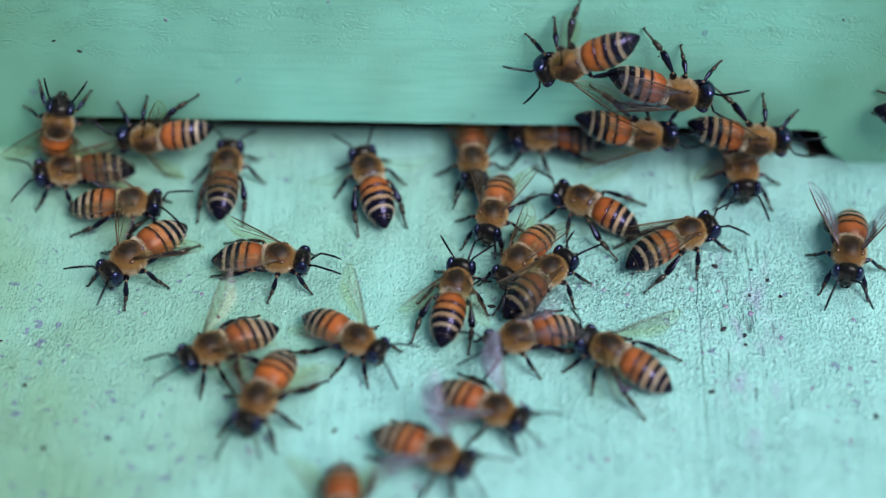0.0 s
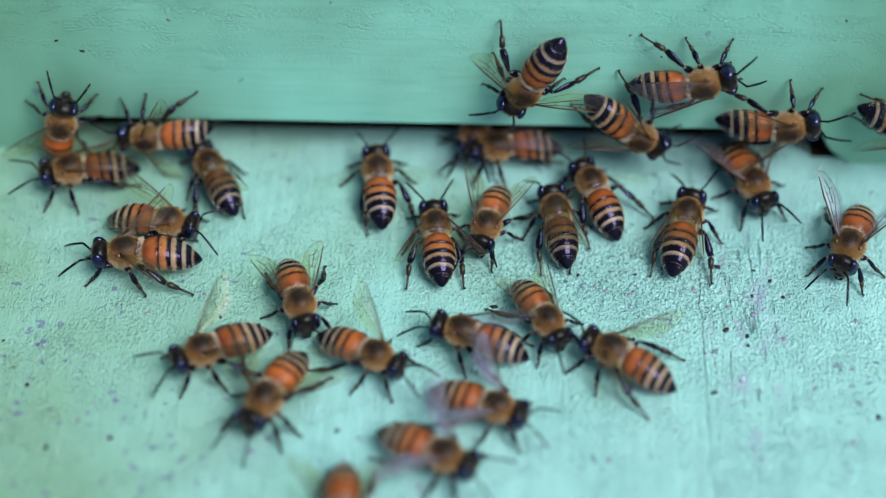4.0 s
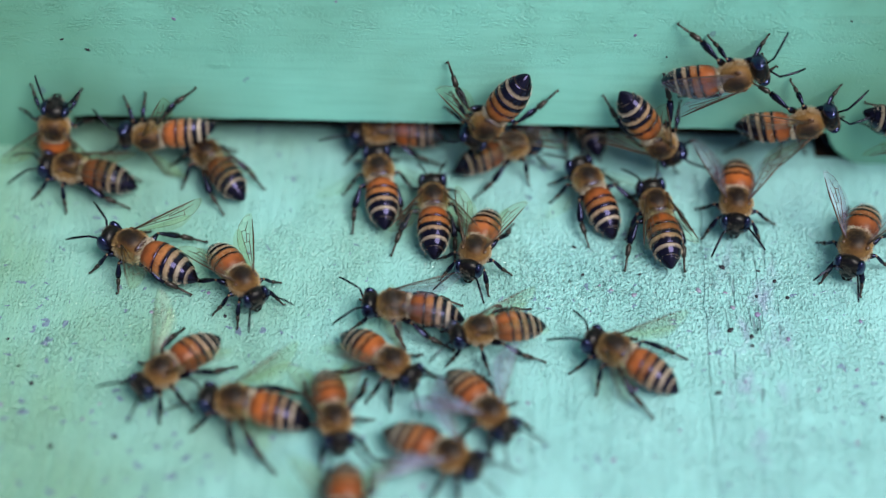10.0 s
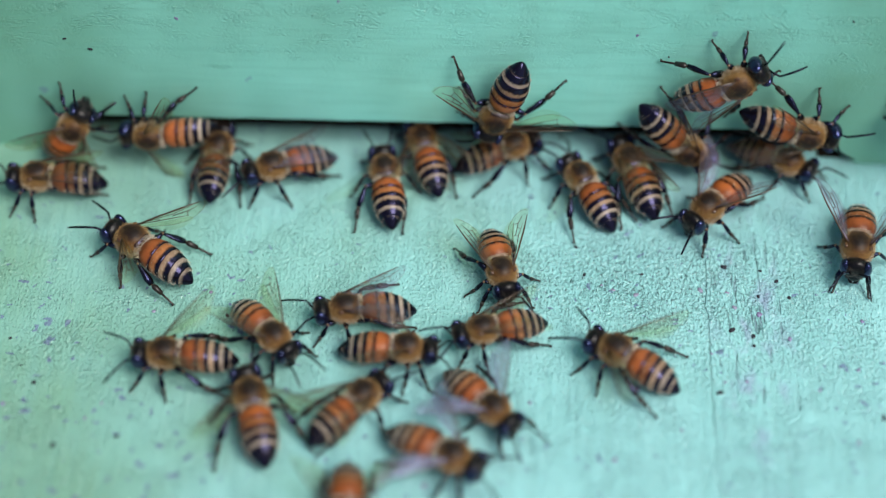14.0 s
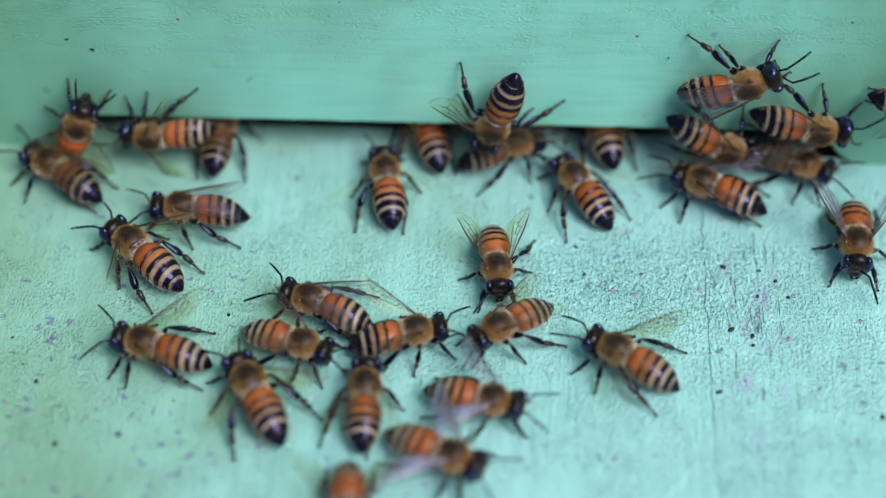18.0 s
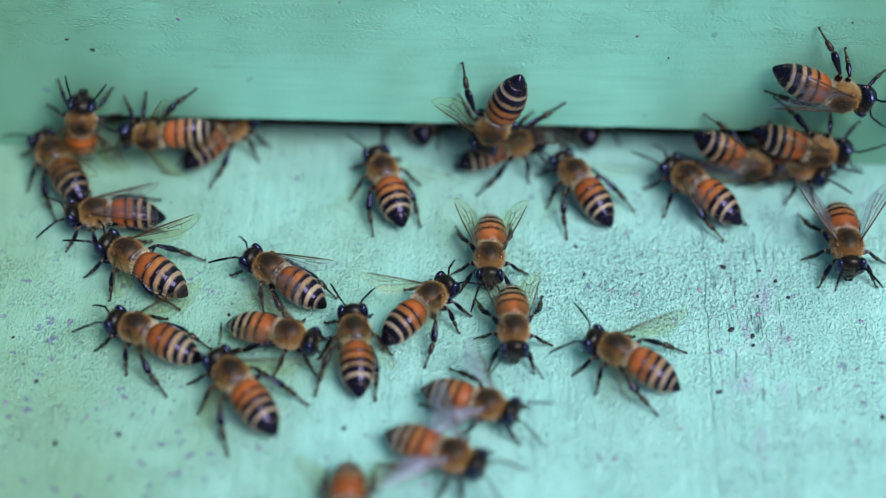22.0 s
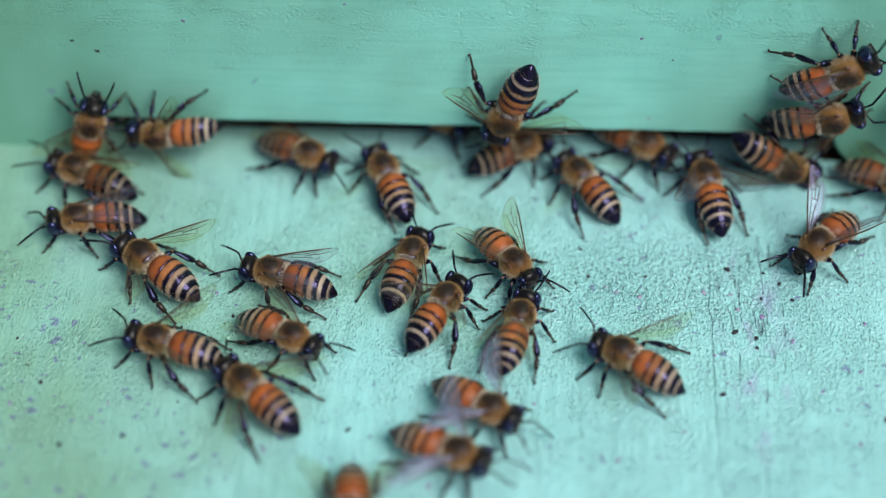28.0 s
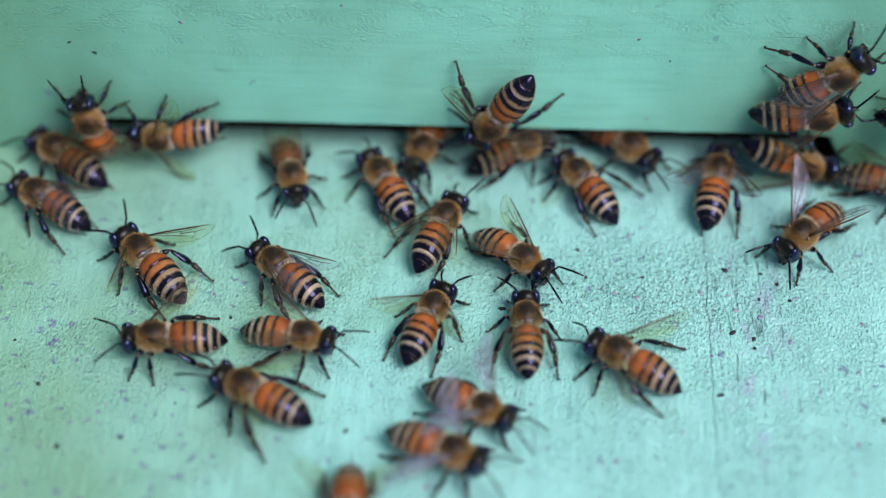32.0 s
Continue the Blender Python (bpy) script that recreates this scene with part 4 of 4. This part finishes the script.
    crawl(bee_g, on_board, [(0, 45.3, 5.2, -7), (11, 44.2, 5.2, -7), (12, 44.1, -0.6, -14), (14, 44.5, -2.8, -29), (17, 45.7, -2.9, -28), (20, 48.3, -3.5, -17), (22, 46.3, -3.4, -28), (23, 49.2, -4.2, -24), (25, 50.3, -4.5, -22), (27.5, 56.4, -5.6, -32), (28, 57.5, -5.5, -30), (32, 58.0, -5.9, -24)], 16)
    crawl(bee_r, on_board, [(0, 39.6, -4.8, -86), (2, 39.7, -4.7, -84), (3, 40.1, -5.5, -68), (6, 40.8, -10.0, -75), (7, 39.3, -10.8, -88), (8, 38.1, -9.0, -107), (9, 36.4, -9.1, -110), (10, 37.5, -10.4, -95), (11, 38.5, -12.5, -85), (12, 37.8, -12.5, -89), (13, 35.7, -11.9, -111), (14, 33.6, -11.2, -132), (17, 33.1, -7.0, -172), (18, 33.2, -6.8, -203), (19, 32.6, -6.6, -219), (20, 31.9, -6.0, -221), (21, 31.6, -6.2, -223), (22, 31.5, -6.2, -223), (23, 30.7, -6.4, -216), (24, 29.6, -7.7, -193), (25, 29.0, -8.7, -193), (28, 33.1, -5.4, -257), (29, 33.5, -4.6, -263), (30, 33.3, -4.5, -271), (31, 34.2, -4.5, -279), (32, 35.2, -4.2, -282)], 17)
    crawl(bee_s, on_board, [(0, 51.8, -18.3, -99), (1, 51.5, -17.8, -104), (2, 51.6, -17.4, -110), (3, 51.6, -17.1, -110), (6, 51.3, -17.0, -112), (7, 51.3, -16.8, -112), (8, 51.3, -16.9, -111), (9, 51.5, -16.8, -109), (10, 51.8, -17.0, -109), (11, 51.7, -16.9, -103), (12, 51.7, -17.1, -101), (13, 51.6, -17.1, -101), (14, 51.8, -17.3, -99), (17, 52.0, -16.6, -94), (18, 51.9, -16.6, -94), (19, 52.0, -16.6, -88), (20, 52.9, -17.0, -62), (21, 52.3, -16.5, -62), (22, 50.7, -16.9, -87), (23, 49.7, -16.8, -103), (24, 48.3, -16.2, -115), (25, 47.8, -15.6, -120), (28, 46.5, -16.5, -132), (29, 46.6, -16.0, -130), (30, 46.0, -15.3, -129), (31, 45.3, -15.0, -134), (32, 45.0, -14.8, -132)], 18)
    crawl(bee_u, on_board, [(0, 21.7, -33.9, 150), (6, 21.8, -33.9, 151), (9, 21.7, -33.9, 150), (13, 21.6, -34.0, 150), (19, 21.6, -33.9, 151), (28, 21.7, -34.1, 152), (32, 21.6, -33.9, 152)], 19, 16)
    crawl(bee_v, on_board, [(0, 2.2, -49.4, -24), (13, 2.6, -49.7, -27), (19, 2.6, -49.9, -25), (28, 2.8, -49.2, -23), (32, 2.6, -48.9, -23)], 20)
    fan(bee_v, 56, 9, 15)
    crawl(bee_w, on_board, [(0, -8.7, -58.1, -88), (13, -9.1, -58.3, -88), (28, -9.1, -58.4, -88), (32, -9.1, -58.3, -88)], 21)
    crawl(bee_x, on_board, [(0, 8.6, -42.9, -27), (1, 8.5, -42.5, -21), (3, 8.3, -42.5, -21), (6, 7.8, -42.3, -18), (7, 7.3, -42.3, -19), (8, 7.9, -42.1, -26), (9, 7.0, -43.2, -27), (10, 7.1, -43.4, -52), (11, 6.0, -43.7, -70), (12, 6.8, -43.3, -56), (13, 7.0, -43.2, -52), (14, 7.2, -42.9, -45), (17, 7.2, -41.7, -14), (18, 7.1, -41.7, -13), (19, 6.6, -42.0, -21), (20, 6.7, -41.9, -18), (22, 6.5, -42.4, -19), (23, 6.4, -43.2, -26), (25, 6.3, -43.1, -25), (28, 6.5, -42.7, -31), (29, 6.1, -43.0, -30), (30, 5.9, -43.0, -29), (32, 6.0, -42.6, -27)], 22)
    fan(bee_x, 56, 9, 15)
    crawl(bee_y, on_board, [(0, -25.5, -34.9, -150), (1, -25.3, -34.6, -150), (2, -25.6, -34.7, -152), (3, -25.5, -34.2, -157), (6, -32.0, -38.9, -144), (7, -32.9, -39.2, -148), (8, -32.8, -39.1, -143), (9, -32.2, -39.1, -134), (10, -31.7, -38.7, -134), (11, -31.0, -38.6, -138), (12, -31.5, -36.6, -162), (13, -31.5, -36.4, -173), (14, -32.0, -36.1, -179), (17, -34.6, -35.0, -195), (18, -35.0, -34.6, -195), (19, -35.4, -34.1, -199), (20, -35.5, -33.5, -202), (21, -36.0, -33.0, -204), (22, -36.0, -32.6, -204), (23, -35.6, -33.2, -204), (24, -34.9, -32.8, -213), (25, -34.1, -33.1, -215), (28, -34.0, -34.1, -194), (29, -34.0, -34.0, -188), (30, -34.0, -33.7, -173), (31, -33.9, -33.7, -173), (32, -34.1, -33.4, -175)], 23, 12)
    crawl(bee_z, on_board, [(0, -19.3, -42.4, -110), (1, -19.3, -42.2, -116), (3, -18.8, -42.2, -116), (6, -19.4, -42.9, -128), (7, -20.3, -43.2, -147), (8, -21.5, -43.5, -158), (9, -22.4, -43.6, -167), (10, -22.8, -42.9, -189), (11, -23.1, -42.4, -207), (12, -23.3, -42.9, -232), (13, -22.5, -42.7, -241), (14, -21.2, -42.1, -254), (17, -21.8, -40.1, -244), (18, -21.8, -40.0, -240), (19, -21.8, -39.9, -236), (20, -22.6, -39.8, -233), (21, -23.7, -39.3, -232), (22, -23.9, -39.3, -231), (23, -23.7, -39.4, -233), (24, -23.0, -39.8, -233), (25, -22.6, -39.8, -230), (28, -22.8, -40.1, -221), (29, -22.5, -40.8, -217), (30, -22.4, -40.4, -214), (31, -22.3, -40.3, -211), (32, -22.5, -40.4, -206)], 24, 12)
    crawl(bee_aa, on_board, [(0, -8.1, -33.0, -33), (1, -7.3, -32.8, -24), (2, -6.4, -33.4, -28), (3, -6.1, -34.4, -21), (6, -6.1, -36.6, -52), (7, -6.2, -36.9, -57), (8, -5.8, -36.0, -69), (9, -5.6, -36.5, -59), (10, -4.6, -36.5, -39), (11, -4.3, -35.9, -34), (12, -4.1, -35.0, -26), (13, -3.5, -34.6, -12), (14, -3.3, -34.3, -4), (17, -2.0, -32.5, 12), (18, -2.3, -31.7, 13), (19, -1.3, -30.8, 13), (20, -0.1, -28.6, 17), (21, -0.2, -27.5, 32), (22, -0.8, -26.6, 48), (23, -1.1, -26.4, 63), (24, -1.1, -25.4, 70), (25, -0.5, -25.7, 77), (28, 0.6, -26.4, 59), (29, 0.6, -26.8, 61), (30, 0.1, -27.4, 60), (31, -0.2, -27.3, 64), (32, -0.6, -27.6, 68)], 25)
    crawl(bee_ab, on_board, [(0, -18.5, -20.7, -5), (1, -14.9, -21.4, -4), (2, -14.0, -23.9, -16), (3, -14.8, -26.4, -48), (6, -16.4, -31.4, -92), (7, -13.1, -35.1, -75), (8, -11.8, -38.7, -67), (9, -10.7, -43.5, -76), (10, -10.9, -45.0, -77), (11, -9.8, -46.4, -52), (12, -10.0, -44.9, -19), (13, -8.8, -42.1, 18), (14, -8.1, -41.5, 45), (17, -9.2, -40.6, 80), (18, -8.0, -40.1, 90), (19, -8.2, -38.5, 93), (20, -7.9, -35.7, 94), (21, -9.3, -34.1, 101), (22, -9.8, -32.2, 97), (23, -8.6, -29.6, 86), (24, -6.6, -26.8, 73), (25, -6.1, -22.1, 75), (28, -3.9, -19.4, 72), (29, -1.5, -17.3, 64), (30, 0.4, -13.8, 62), (31, 1.7, -13.4, 55), (32, 0.4, -13.1, 67)], 26)
    crawl(bee_ac, on_board, [(0, 3.4, -24.4, 79), (1, 1.7, -23.6, 90), (2, 0.9, -21.0, 96), (3, 0.7, -17.6, 97), (6, -1.0, -12.7, 98), (7, -1.5, -13.9, 104), (8, -1.4, -13.7, 98), (9, -1.2, -12.2, 93), (10, -0.7, -10.6, 93), (11, -1.1, -7.8, 99), (12, -1.4, -5.4, 98), (13, -1.6, -2.6, 105), (14, -2.7, -0.7, 107), (17, -2.4, 3.7, 118), (18, -3.0, 3.3, 110), (19, -2.9, 4.4, 101), (20, -3.0, 6.2, 101), (21, -3.8, 7.2, 101), (22, -4.0, 8.5, 100), (25, -3.3, 10.2, 94), (26.5, -1.2, 8.9, 28), (28, -0.7, 3.8, -26), (29, -1.1, 2.1, -35), (30, -1.5, -0.4, -55), (31, -2.8, -1.5, -100), (32, -3.1, -1.6, -108)], 27)
    crawl(bee_ad, on_board, [(0, 7.7, -13.0, -102), (1, 7.8, -12.7, -103), (2, 7.4, -12.2, -107), (3, 7.0, -12.9, -106), (6, 6.0, -19.1, -101), (7, 5.5, -20.0, -107), (8, 5.3, -19.6, -107), (9, 5.3, -19.3, -110), (10, 4.8, -18.9, -105), (11, 4.5, -19.4, -100), (12, 5.4, -20.6, -91), (13, 6.6, -21.7, -84), (14, 7.9, -22.3, -77), (17, 8.2, -21.7, -74), (18, 7.3, -21.8, -84), (19, 6.5, -21.4, -88), (20, 6.5, -21.3, -90), (21, 6.4, -20.7, -89), (22, 6.3, -20.0, -90), (23, 6.2, -19.9, -89), (24, 7.2, -20.3, -72), (25, 8.0, -20.4, -66), (28, 9.0, -20.6, -53), (29, 10.0, -19.8, -40), (30, 9.9, -19.6, -35), (31, 9.9, -19.7, -37), (32, 10.5, -19.6, -39)], 28)
    crawl(bee_ae, on_board, [(0, 18.9, -10.3, 155), (1, 18.4, -8.9, 144), (2, 18.6, -7.5, 136), (3, 19.1, -7.2, 126), (6, 21.1, -6.6, 99), (7, 21.0, -6.2, 100), (8, 20.8, -6.2, 98), (9, 20.2, -6.5, 102), (10, 18.9, -6.9, 113), (11, 18.2, -6.9, 115), (12, 18.2, -6.7, 114), (13, 17.9, -6.2, 116), (14, 17.7, -6.3, 121), (17, 17.1, -6.4, 125), (19, 16.9, -6.0, 124), (22, 16.9, -5.7, 125), (25, 16.9, -5.7, 127), (28, 16.9, -5.2, 129), (29, 17.2, -5.3, 125), (30, 17.1, -5.1, 126), (32, 17.1, -5.0, 128)], 29, 14)
    fan(bee_ae, 62, 6, 20)
    crawl(bee_af, on_board, [(0, 32.1, -15.6, 29), (1, 36.3, -15.3, 26), (2, 34.9, -13.9, 33), (3, 33.9, -13.3, 54), (6, 27.7, -10.8, 100), (7, 27.6, -11.7, 99), (8, 29.2, -12.7, 78), (9, 27.3, -12.7, 99), (10, 27.4, -11.0, 101), (11, 25.9, -8.4, 108), (12, 24.4, -5.6, 111), (13, 24.6, -5.0, 108), (14, 24.0, -3.5, 111), (17, 20.8, 2.3, 118), (18, 20.2, 5.2, 103), (20, 17.2, 8.7, 107), (22, 17.1, 8.9, 105), (25, 18.9, 8.9, 92), (26.5, 22.5, 6.9, 9), (28, 25.9, -0.1, -36), (30, 25.4, -0.1, -33), (32, 24.2, -0.5, -42)], 30)
    crawl(bee_ag, on_board, [(0, 10.9, -20.3, -123), (1, 9.5, -24.5, -108), (2, 11.1, -25.1, -61), (3, 14.7, -26.9, -48), (6, 9.7, -33.7, -130), (7, 5.4, -34.0, -154), (8, 3.3, -34.0, -154), (9, 4.4, -32.3, -161), (10, 5.6, -31.3, -165), (12, 5.5, -30.9, -165), (13, 5.6, -31.4, -160), (14, 5.7, -31.2, -163), (17, 7.5, -30.9, -145), (18, 7.5, -30.9, -145), (19, 7.5, -30.1, -145), (20, 7.5, -30.9, -138), (21, 8.6, -31.9, -106), (22, 9.4, -31.3, -87), (23, 10.4, -31.1, -54), (24, 11.5, -30.3, -18), (25, 10.5, -28.9, 5), (28, 9.7, -28.7, 75), (29, 12.4, -28.1, 64), (30, 13.1, -28.4, 59), (31, 12.5, -28.7, 66), (32, 10.7, -28.7, 92)], 31)
    crawl(bee_ah, on_board, [(0, 10.8, -32.3, -160), (1, 9.3, -32.9, -163), (2, 6.6, -32.6, -172), (3, 5.5, -31.9, -187), (6, -0.5, -29.1, -207), (7, -2.2, -27.1, -204), (8, -3.7, -27.3, -198), (9, -4.2, -27.3, -192), (10, -4.9, -27.8, -185), (11, -5.8, -28.0, -181), (12, -8.5, -28.0, -179), (13, -10.0, -28.9, -172), (14, -10.9, -28.6, -172), (17, -14.5, -27.6, -202), (18, -15.6, -27.3, -201), (19, -16.6, -25.7, -209), (20, -18.2, -24.6, -212), (21, -19.2, -23.3, -218), (22, -20.8, -22.6, -213), (23, -22.3, -22.6, -207), (24, -23.5, -23.1, -198), (25, -23.2, -23.1, -198), (28, -21.2, -23.0, -194), (29, -21.1, -23.1, -196), (30, -20.8, -22.4, -200), (31, -20.5, -21.7, -215), (32, -20.6, -21.2, -221)], 32)
    crawl(bee_ai, on_board, [(0, 14.9, -21.9, 48), (1, 17.8, -18.5, 63), (2, 16.7, -17.6, 87), (3, 15.3, -15.2, 105), (6, 15.5, -3.7, 86), (7, 15.5, 0.7, 88), (8, 16.5, 3.7, 94), (9, 17.5, 4.2, 104), (10, 18.3, 7.0, 105), (12, 16.6, 10.9, 102), (32, 16.3, 12.6, 102)], 33)
    crawl(bee_aj, on_board, [(0, -8.2, -5.9, 107), (1, -7.9, -5.6, 107), (2, -7.6, -5.8, 102), (3, -7.2, -5.7, 98), (6, -7.9, -6.0, 96), (8, -8.1, -5.8, 99), (9, -7.9, -5.8, 97), (10, -7.8, -6.0, 98), (11, -7.6, -6.0, 98), (12, -7.4, -6.0, 96), (14, -7.3, -6.0, 99), (17, -7.3, -6.0, 99), (19, -7.4, -6.1, 100), (20, -7.5, -6.1, 105), (21, -7.6, -5.9, 109), (23, -7.8, -6.0, 110), (25, -8.2, -5.8, 110), (28, -8.2, -5.3, 115), (30, -8.0, -5.4, 115), (31, -8.2, -5.5, 117), (32, -8.3, -5.8, 121)], 34, 12)
    fan(bee_aj, 64, 6, 20)
    crawl(bee_ak, on_board, [(0, -26.3, -5.0, 87), (1, -26.5, -5.2, 89), (2, -26.7, -5.4, 95), (3, -27.7, -5.8, 107), (6, -30.4, -3.7, 130), (7, -30.1, -3.7, 130), (10, -30.1, -3.7, 130), (11, -29.2, -2.5, 108), (12, -29.1, -3.2, 105), (13, -29.3, -2.9, 92), (14, -28.9, -2.5, 86), (17, -29.2, 0.8, 86), (18, -29.0, 2.0, 85), (19, -29.4, 2.7, 79), (20, -29.4, 1.3, 70), (21, -28.8, 1.2, 59), (22, -27.7, 0.9, 45), (23, -27.0, 0.7, 36), (24, -24.3, 0.4, 14), (25, -19.6, 0.6, -0), (28, -17.8, -3.1, -27), (29, -18.0, -3.9, -34), (30, -18.3, -5.5, -58), (31, -19.0, -6.1, -76), (32, -19.5, -6.8, -75)], 35)
    crawl(bee_al, on_plank, [(0, -36.6, 5.6, -175), (6, -37.1, 5.9, -178), (13, -37.5, 5.9, -178), (19, -37.8, 5.8, -179), (25, -37.9, 6.0, -178), (28, -37.5, 6.3, -178), (29, -37.5, 5.8, -178), (30, -37.3, 5.9, -178), (31, -37.0, 5.5, -176), (32, -36.9, 6.1, -176)], 36)
    crawl(bee_am, on_plank, [(0, -47.6, 8.2, 77), (2, -47.3, 8.1, 75), (6, -48.4, 8.2, 78), (8, -49.2, 7.5, 82), (10, -49.2, 7.4, 81), (11, -48.3, 8.3, 82), (12, -48.0, 7.2, 78), (13, -47.6, 7.0, 59), (14, -47.1, 7.2, 59), (17, -46.6, 7.8, 55), (18, -46.6, 7.7, 70), (19, -46.7, 7.5, 71), (20, -46.2, 8.1, 79), (23, -46.3, 8.3, 82), (25, -46.3, 7.7, 79), (28, -45.7, 8.2, 74), (29, -45.5, 8.3, 79), (30, -45.7, 9.2, 91), (31, -45.5, 9.8, 93), (32, -45.5, 9.0, 102)], 37)
    crawl(bee_an, on_board, [(0, -46.9, -6.9, -169), (3, -46.8, -6.8, -169), (6, -46.2, -7.1, -164), (7, -47.7, -7.9, -168), (8, -47.8, -7.5, -179), (9, -47.6, -6.7, -188), (10, -47.3, -6.8, -190), (11, -49.4, -8.9, -177), (12, -51.3, -8.9, -177), (13, -51.9, -8.8, -174), (14, -51.5, -8.5, -177), (17, -51.2, -6.2, -204), (18, -50.7, -6.1, -214), (19, -50.2, -6.5, -218), (20, -50.2, -5.6, -233), (21, -50.4, -5.0, -234), (22, -50.5, -4.5, -235), (23, -50.1, -5.0, -233), (24, -50.5, -5.0, -224), (25, -50.0, -5.0, -207), (28, -47.8, -6.9, -201), (29, -47.6, -8.1, -205), (30, -47.7, -5.2, -218), (31, -51.0, -4.5, -212), (32, -50.7, -3.1, -214)], 38)
    crawl(bee_ao, on_board, [(0, -37.7, -11.9, -0), (1, -37.1, -11.8, -0), (2, -35.5, -12.5, -3), (3, -34.3, -14.0, -7), (6, -29.5, -16.3, -19), (7, -27.6, -17.6, -27), (8, -25.7, -19.9, -35), (9, -24.0, -22.0, -42), (10, -23.4, -24.6, -55), (11, -22.2, -27.1, -65), (12, -21.2, -30.7, -70), (13, -20.0, -32.7, -62), (14, -19.2, -33.1, -48), (17, -16.0, -34.4, -25), (18, -15.8, -34.1, -21), (19, -16.5, -34.1, -21), (20, -16.7, -34.4, -23), (21, -17.4, -34.3, -26), (22, -17.6, -32.8, -18), (23, -18.3, -32.8, -26), (24, -18.1, -32.2, -23), (25, -18.0, -33.0, -26), (28, -17.6, -32.9, -29), (29, -17.2, -33.1, -24), (30, -16.6, -32.5, -16), (31, -16.6, -32.8, -18), (32, -15.9, -32.5, -12)], 39)
    crawl(bee_ap, on_board, [(0, -36.9, -21.3, -132), (1, -37.1, -20.7, -143), (2, -37.9, -20.7, -156), (3, -37.9, -20.5, -168), (6, -37.4, -20.4, -190), (7, -37.6, -20.4, -196), (8, -37.7, -19.9, -197), (9, -37.7, -19.6, -199), (10, -37.7, -19.6, -205), (11, -38.0, -19.3, -207), (12, -37.9, -19.4, -208), (13, -37.9, -19.2, -210), (14, -37.9, -18.9, -213), (17, -38.2, -19.1, -215), (18, -38.4, -19.2, -221), (19, -38.6, -19.9, -221), (20, -38.7, -20.1, -221), (21, -38.5, -20.7, -216), (22, -38.6, -21.2, -212), (23, -38.7, -21.1, -209), (24, -38.7, -21.2, -210), (25, -38.5, -21.0, -210), (28, -37.3, -21.3, -215), (29, -37.0, -21.3, -221), (30, -37.3, -20.9, -224), (31, -37.2, -20.6, -227), (32, -37.5, -20.1, -227)], 40, 10)
    crawl(bee_aq, on_board, [(0, 13.8, 0.5, -176), (1, 13.3, 0.2, -174), (2, 11.9, 0.1, -174), (3, 9.9, -0.3, -170), (6, 3.8, -3.2, -181), (7, 1.6, -2.9, -198), (8, -0.9, -1.3, -201), (9, -4.4, 0.4, -185), (10, -8.1, 0.8, -176), (11, -14.0, 0.1, -169), (12, -18.7, -1.8, -162), (13, -20.2, -3.1, -155), (14, -21.7, -5.8, -158), (17, -30.0, -12.9, -162), (18, -32.9, -13.0, -181), (19, -36.5, -12.6, -197), (20, -39.5, -12.3, -199), (21, -41.7, -13.3, -181), (22, -43.5, -14.3, -175), (23, -44.8, -14.5, -177), (24, -44.4, -13.2, -192), (25, -43.8, -13.4, -190), (28, -46.3, -15.2, -170), (29, -49.4, -14.7, -177), (30, -52.0, -12.9, -183), (31, -51.5, -11.9, -189), (32, -51.9, -10.8, -211)], 41)
    crawl(bee_ar, on_board, [(0, 5.2, -3.9, -87), (2, 4.9, -3.4, -88), (3, 4.8, -2.4, -97), (6, 5.4, 7.2, -89), (32, 4.4, 8.4, -89)], 42)
    crawl(bee_as, on_board, [(0, 11.9, 8.1, -15), (7, 11.4, 6.7, -8), (8, 10.2, 3.4, 9), (9, 9.0, -0.2, 20), (10, 9.4, -1.1, 24), (14, 9.2, -1.1, 22), (17, 9.6, -0.7, 21), (25, 9.5, -0.6, 21), (28, 10.0, -0.7, 25), (32, 10.5, -0.5, 25)], 43)


motions()
